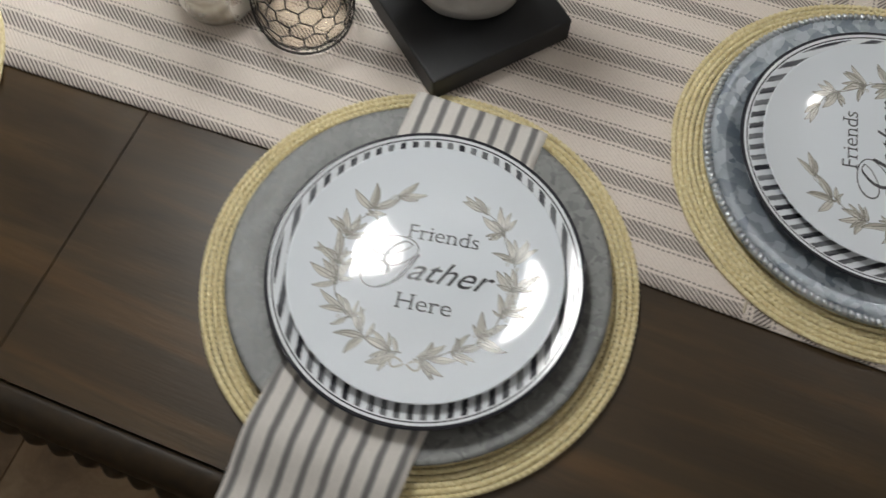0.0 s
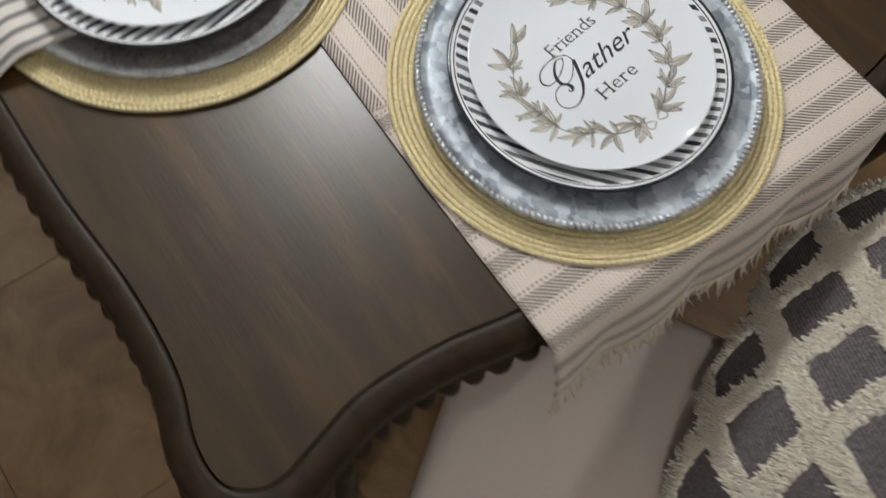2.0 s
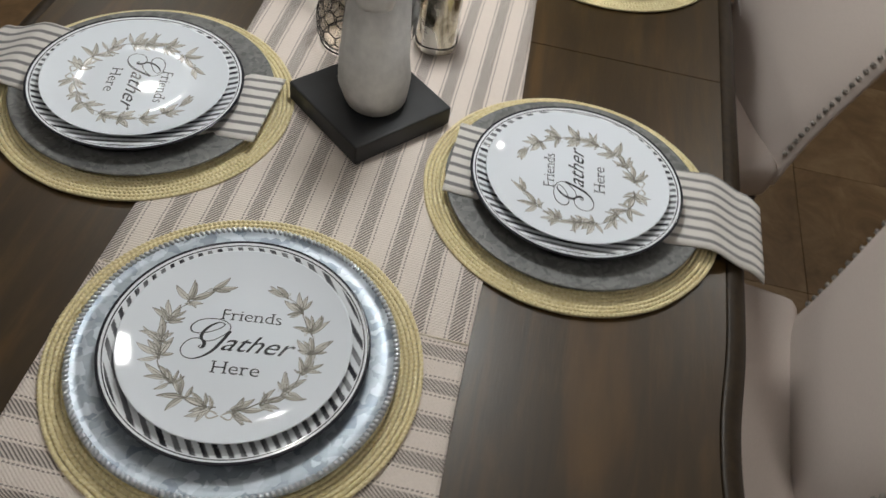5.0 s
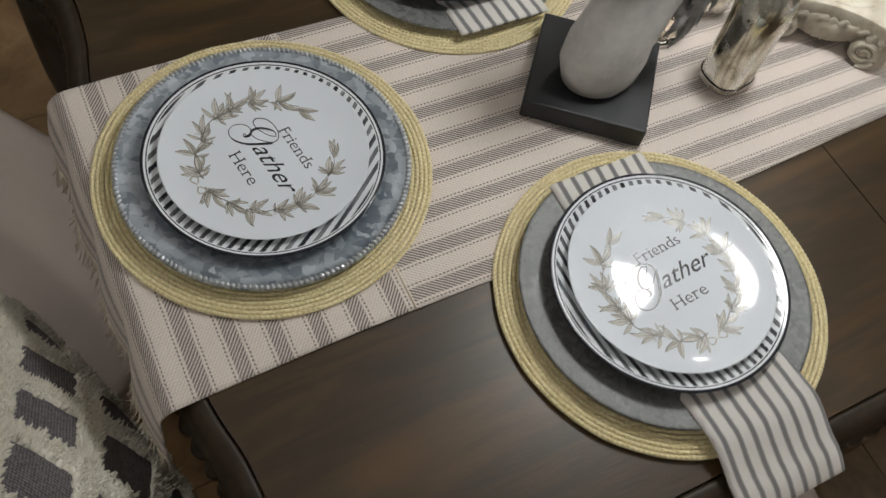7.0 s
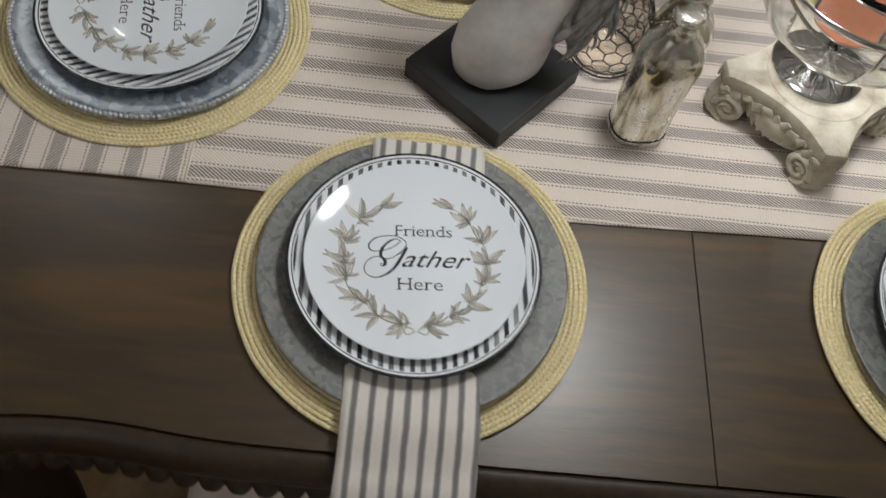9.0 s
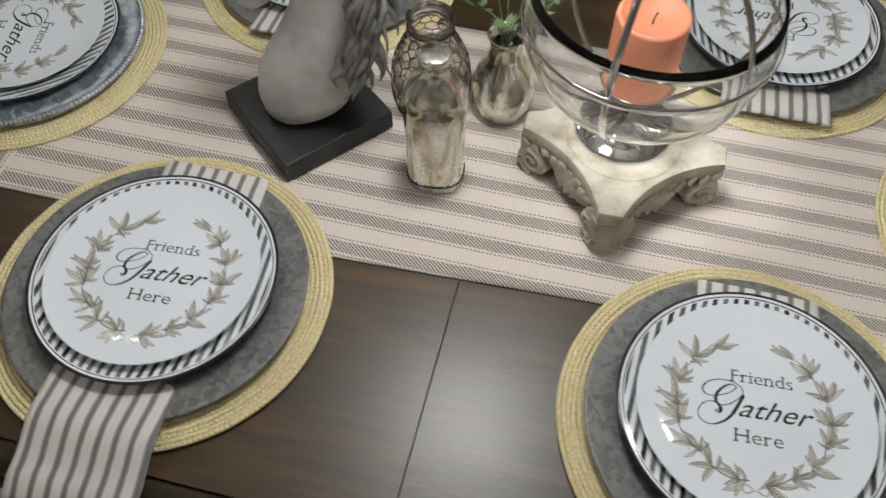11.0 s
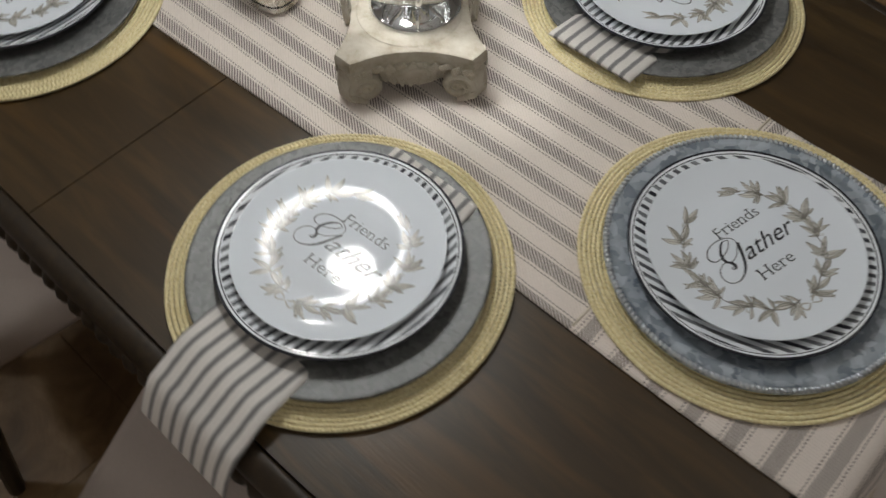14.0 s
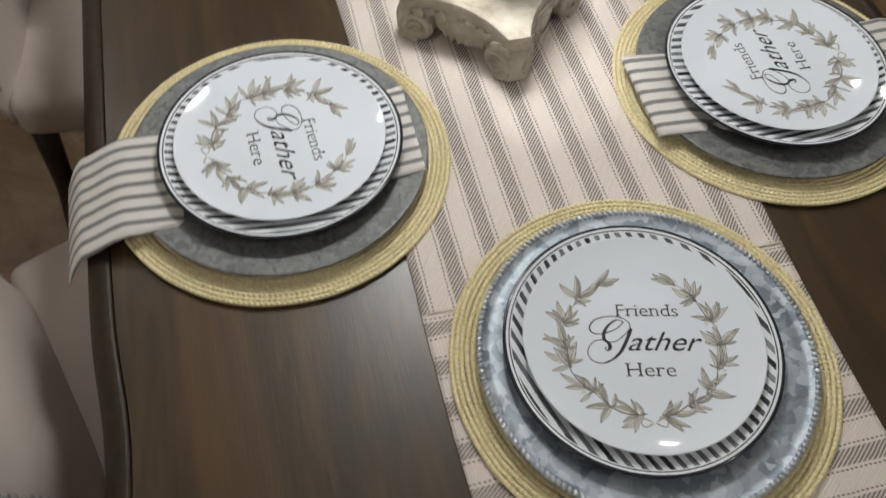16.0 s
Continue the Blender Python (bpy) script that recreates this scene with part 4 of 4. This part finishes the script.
def build_capital():
    """A cream plaster column capital: a slab with hollowed sides on four scrolled feet."""
    cap = thing("column_capital", "aged cream plaster column capital with scrolled corners", "candle stand", at=pose(0.148, 0.0, TOP + 0.0045, 0, 0, 45))
    half, hollow = 0.093, 0.020
    segs = 22

    def outline(scale):
        pts = []
        for q in range(4):
            m = Matrix.Rotation(q * math.pi / 2, 2)
            for k in range(segs):
                t = -1 + 2 * (k + 0.5) / segs
                cut = 0.82
                x = half * cut * t
                y = -half + hollow * (1 - t * t) * 1.0
                pts.append(m @ Vector((x * scale + 0, y * scale)))
        return pts
    bm = bmesh.new()
    levels = [(0.80, 0.036), (0.93, 0.046), (0.985, 0.050), (1.0, 0.056), (1.0, 0.066), (0.985, 0.070), (0.93, 0.0715)]
    rings = [[bm.verts.new((p.x, p.y, z)) for p in outline(s)] for s, z in levels]
    n = len(rings[0])
    bm.faces.new(rings[0][::-1])
    bm.faces.new(rings[-1])
    for a, b in zip(rings, rings[1:]):
        for i in range(n):
            bm.faces.new((a[i], a[(i + 1) % n], b[(i + 1) % n], b[i]))
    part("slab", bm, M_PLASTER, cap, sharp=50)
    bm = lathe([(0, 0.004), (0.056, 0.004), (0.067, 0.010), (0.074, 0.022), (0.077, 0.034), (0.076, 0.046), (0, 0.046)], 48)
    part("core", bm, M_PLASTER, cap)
    # raised ring on the slab
    part("seat_ring", lathe([(0.066, 0.0710), (0.066, 0.0717), (0.064, 0.0722), (0, 0.0722)], 64), M_PLASTER, cap)
    # scrolls: two at each corner, turned to the neighbouring sides
    scroll = bmesh.new()
    pts, rad = [], []
    for k in range(60):
        t = k / 59
        a = -math.pi * 0.5 - t * math.pi * 3.6
        r = 0.0205 * (1 - 0.82 * t)
        pts.append((r * math.cos(a), -0.002 * t, 0.0225 + r * math.sin(a)))
        rad.append(0.0052 - 0.0022 * t)
    tube(scroll, pts, rad, 8)
    bmesh.ops.create_cone(scroll, cap_ends=True, segments=28, radius1=0.0215, radius2=0.0195, depth=0.022, matrix=Matrix.Translation((0, 0.010, 0.0225)) @ Matrix.Rotation(math.pi / 2, 4, "X"))
    scroll_me = mesh_from(scroll, "scroll")
    scroll_me.set_sharp_from_angle(angle=radians(45))
    scroll_me.materials.append(M_PLASTER)
    mirror = scroll_me.copy()
    for vtx in mirror.vertices:
        vtx.co.x = -vtx.co.x
    mirror.flip_normals()
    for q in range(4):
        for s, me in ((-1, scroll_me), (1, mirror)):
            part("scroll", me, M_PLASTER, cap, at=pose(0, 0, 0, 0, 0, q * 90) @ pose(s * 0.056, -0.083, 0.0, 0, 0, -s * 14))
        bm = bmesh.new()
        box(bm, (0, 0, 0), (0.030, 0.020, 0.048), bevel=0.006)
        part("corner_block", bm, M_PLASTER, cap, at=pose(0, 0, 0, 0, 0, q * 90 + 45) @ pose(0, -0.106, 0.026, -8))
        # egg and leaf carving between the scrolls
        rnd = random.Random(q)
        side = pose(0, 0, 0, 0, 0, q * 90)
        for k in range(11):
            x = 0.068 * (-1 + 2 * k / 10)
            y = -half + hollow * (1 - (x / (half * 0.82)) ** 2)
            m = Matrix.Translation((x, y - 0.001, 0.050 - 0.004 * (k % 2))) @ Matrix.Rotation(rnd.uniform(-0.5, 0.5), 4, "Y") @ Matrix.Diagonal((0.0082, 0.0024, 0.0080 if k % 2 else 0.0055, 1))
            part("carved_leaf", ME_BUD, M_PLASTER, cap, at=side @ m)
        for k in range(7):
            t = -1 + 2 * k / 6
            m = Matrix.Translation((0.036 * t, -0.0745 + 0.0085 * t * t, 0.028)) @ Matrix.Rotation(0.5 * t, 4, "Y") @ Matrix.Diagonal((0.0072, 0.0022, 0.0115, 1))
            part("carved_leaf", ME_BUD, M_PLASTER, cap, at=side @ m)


def mesh_bud():
    bm = bmesh.new()
    bmesh.ops.create_uvsphere(bm, u_segments=12, v_segments=8, radius=1.0)
    me = mesh_from(bm, "carved_leaf")
    for v in me.vertices:
        v.co.z += 0.25 * math.sin(v.co.x * 4) * (1 - v.co.y)
    me.materials.append(M_PLASTER)
    return me


ME_BUD = mesh_bud()


CANDLE_LIFT = 0.034


def build_candle_holder():
    z0 = TOP + 0.0045 + 0.0722
    h = thing("candle_holder", "clear glass bowl candle holder with chrome straps and foot", "candle holder", at=pose(0.145, 0.014, z0))
    part("foot", lathe([(0, 0), (0.056, 0), (0.058, 0.002), (0.054, 0.005), (0.038, 0.009), (0.020, 0.014), (0.010, 0.020), (0.007, 0.034), (0, 0.035)], 64), M_CHROME, h, "polished chrome foot")
    R, cz = 0.128, 0.161
    prof = [(R * math.sin(radians(a)), cz - R * math.cos(radians(a))) for a in range(0, 112, 6)]
    inner = [(r * 0.975 if r else 0, cz + (z - cz) * 0.975) for r, z in prof[::-1]]
    g = part("glass_bowl", lathe(prof + inner, 72), M_GLASS, h, "clear glass bowl")
    g.visible_shadow = False
    for k in range(6):
        bm = bmesh.new()
        a = math.pi * k / 3 + 0.3
        grid_surface(bm, 34, 2, lambda u, v: (lambda th, w: ((R + 0.0015) * math.sin(th) * math.cos(a) - w * math.sin(a), (R + 0.0015) * math.sin(th) * math.sin(a) + w * math.cos(a), cz - (R + 0.0015) * math.cos(th)))(radians(1 + 150 * u), (v - 0.5) * 0.0068))
        ob = part("strap", bm, M_CHROME, h)
        md = ob.modifiers.new("thickness", "SOLIDIFY")
        md.thickness = 0.0014
    bm = bmesh.new()
    grid_surface(bm, 72, 2, lambda u, v: ((R + 0.003) * math.cos(2 * math.pi * u), (R + 0.003) * math.sin(2 * math.pi * u), cz + (v - 0.5) * 0.0075), True)
    ob = part("band", bm, M_CHROME, h, "polished chrome band")
    md = ob.modifiers.new("thickness", "SOLIDIFY")
    md.thickness = 0.0014
    part("candle_cup", lathe([(0, 0.0), (0.006, 0.0), (0.006, CANDLE_LIFT - 0.010), (0.036, CANDLE_LIFT - 0.004), (0.042, CANDLE_LIFT + 0.002), (0.040, CANDLE_LIFT + 0.002), (0, CANDLE_LIFT - 0.001)], 40), M_CHROME, h, "polished chrome candle cup", at=pose(0.002, 0.006, cz - R * 0.975))
    c = thing("candle", "salmon pink pillar candle in the glass bowl", "candle", at=pose(0.147, 0.020, z0 + cz - R * 0.975 + CANDLE_LIFT))
    wax = part("wax", lathe([(0, 0), (0.0365, 0), (0.038, 0.003), (0.038, 0.086), (0.0365, 0.091), (0.032, 0.089), (0.027, 0.080), (0, 0.077)], 56), M_WAX, c)
    bm = bmesh.new()
    tube(bm, [(0, 0, 0.077), (0.001, 0, 0.086), (0.003, 0.001, 0.092)], 0.001, 6)
    part("wick", bm, M_WIRE, wax)


# ---------- chairs ----------
def build_chair(at, back_h=1.02):
    """Upholstered dining chair; its front points to +y."""
    ch = thing("dining_chair", "cream upholstered dining chair with nailheads and dark legs", "chair", "dining chairs", at)
    bm = bmesh.new()
    w, d = 0.50, 0.46
    box(bm, (0, 0, 0.435), (w, d, 0.085), bevel=0.026)
    for v in bm.verts:
        if v.co.z > 0.45:
            v.co.z += 0.014 * max(0, 1 - (v.co.x / 0.27) ** 2)
        v.co.x *= 1 - 0.12 * smooth01((0.23 - v.co.y) / 0.46)
    part("seat", bm, M_SEAT, ch)
    bm = bmesh.new()

    def back(u, v, f):
        z = 0.42 + (back_h - 0.42) * v
        half = 0.205 + 0.045 * smooth01((v - 0.1) / 0.6)
        if v > 0.86:
            half *= math.sqrt(max(0.0, 1 - ((v - 0.86) / 0.155) ** 2)) * 0.12 + 0.88
        x = (u * 2 - 1) * half
        lean = -0.235 - 0.11 * v
        edge = 1 - abs(u * 2 - 1) ** 6
        top = 1 - max(0.0, (v - 0.9) / 0.1) ** 2
        th = 0.036 * max(0.1, min(1.0, edge)) * (0.35 + 0.65 * max(0.0, top))
        return (x, lean + f * th, z)
    a = grid_surface(bm, 22, 22, lambda u, v: back(u, v, 1))
    b = grid_surface(bm, 22, 22, lambda u, v: back(u, v, -1))
    for k in range(21):
        for c in (0, 21):
            bm.faces.new((a[k][c], a[k + 1][c], b[k + 1][c], b[k][c]))
            bm.faces.new((a[c][k], a[c][k + 1], b[c][k + 1], b[c][k]))
    rest = part("backrest", bm, M_SEAT, ch)
    bm = bmesh.new()
    bmesh.ops.create_icosphere(bm, subdivisions=1, radius=0.0055)
    nail = mesh_from(bm, "nailhead")
    for side in (0.03, 0.97):
        for k in range(30):
            p = back(side, 0.12 + 0.80 * k / 29, 1)
            part("nailhead", nail, M_NAIL, rest, at=pose(p[0], p[1] + 0.002, p[2]))
    for x, y, tilt in ((-0.20, 0.19, 0), (0.20, 0.19, 0), (-0.17, -0.21, 0.06), (0.17, -0.21, 0.06)):
        bm = bmesh.new()
        tube(bm, [(x, y - tilt, 0.0), (x, y - tilt * 0.3, 0.2), (x, y, 0.40)], [0.015, 0.019, 0.024], 8)
        part("leg", bm, M_LEG, ch, "dark espresso wooden leg")
    return ch


def build_chairs():
    first = build_chair(pose(-0.330, -0.470, 0, 0, 0, -4))
    for x, y, turn in ((0.318, -0.420, 19), (-1.00, 0.17, -55), (1.02, 0.02, 90)):
        copy_thing(first, pose(x, y, 0, 0, 0, turn))


def build_cushion():
    """Square cushion with a shaggy cream lattice over grey weave, leaning on the west chair."""
    cu = thing("cushion", "grey woven cushion with cream tufted diamond lattice", "cushion", at=pose(-1.045, -0.10, 0.680, -62, 0, -68))
    half = 0.22

    def puff(x, y):
        e = max(0.0, (1 - (x / half) ** 4) * (1 - (y / half) ** 4))
        return 0.075 * e ** 0.5

    bm = bmesh.new()
    for s in (1, -1):
        grid_surface(bm, 40, 40, lambda u, v: ((u * 2 - 1) * half, (v * 2 - 1) * half, s * puff((u * 2 - 1) * half, (v * 2 - 1) * half)))
    bmesh.ops.remove_doubles(bm, verts=bm.verts, dist=0.0004)
    part("cover", bm, M_PILLOW, cu)
    rnd = random.Random(5)
    bm = bmesh.new()

    def tuft(p, nrm, r):
        """A soft knot with four loose strands."""
        tube(bm, [p - nrm * 0.001, p + nrm * r * 0.35, p + nrm * r * 0.6], [0.0048, 0.0046, 0.0012], 4, False)
        for k in range(4):
            d = (nrm + Vector((rnd.uniform(-1, 1), rnd.uniform(-1, 1), rnd.uniform(-0.2, 0.4))) * 0.6).normalized()
            q = p + Vector((rnd.uniform(-0.003, 0.003), rnd.uniform(-0.003, 0.003), 0))
            tube(bm, [q, q + d * r * 0.6, q + d * r * rnd.uniform(0.85, 1.15)], [0.0019, 0.0017, 0.0005], 3, False)
    pitch = 0.100
    for fam in (0, 1):
        for line in range(-5, 6):
            k = -0.34
            while k < 0.34:
                k += 0.0065
                a, b = line * pitch, k
                x, y = ((a + b) * 0.7071, (a - b) * 0.7071) if fam else ((a + b) * 0.7071, (b - a) * 0.7071)
                for off in (-0.0105, -0.0052, 0.0, 0.0052, 0.0105):
                    px = x + off * 0.7071 + rnd.uniform(-0.002, 0.002)
                    py = y + (off if fam == 0 else -off) * -0.7071 + rnd.uniform(-0.002, 0.002)
                    if abs(px) < half and abs(py) < half:
                        tuft(Vector((px, py, puff(px, py))), Vector((0, 0, 1)), 0.0105 if abs(off) > 0.01 else 0.0085)
    for k in range(240):
        t = -1 + 2 * (k % 60) / 60
        x, y = ((t, 1), (t, -1), (1, t), (-1, t))[k // 60]
        tuft(Vector((x * half, y * half, 0)), Vector((x, y, 0.3)).normalized(), 0.016)
    tagged(part("tufted_lattice", bm, M_TUFT, cu, "shaggy cream tufted lattice"), kind="stuff")


build_room()
build_lamp()
build_downlights()
build_table()
build_runner()
build_settings()
build_horse()
build_bottle()
build_jars()
build_capital()
build_candle_holder()
build_chairs()
build_cushion()
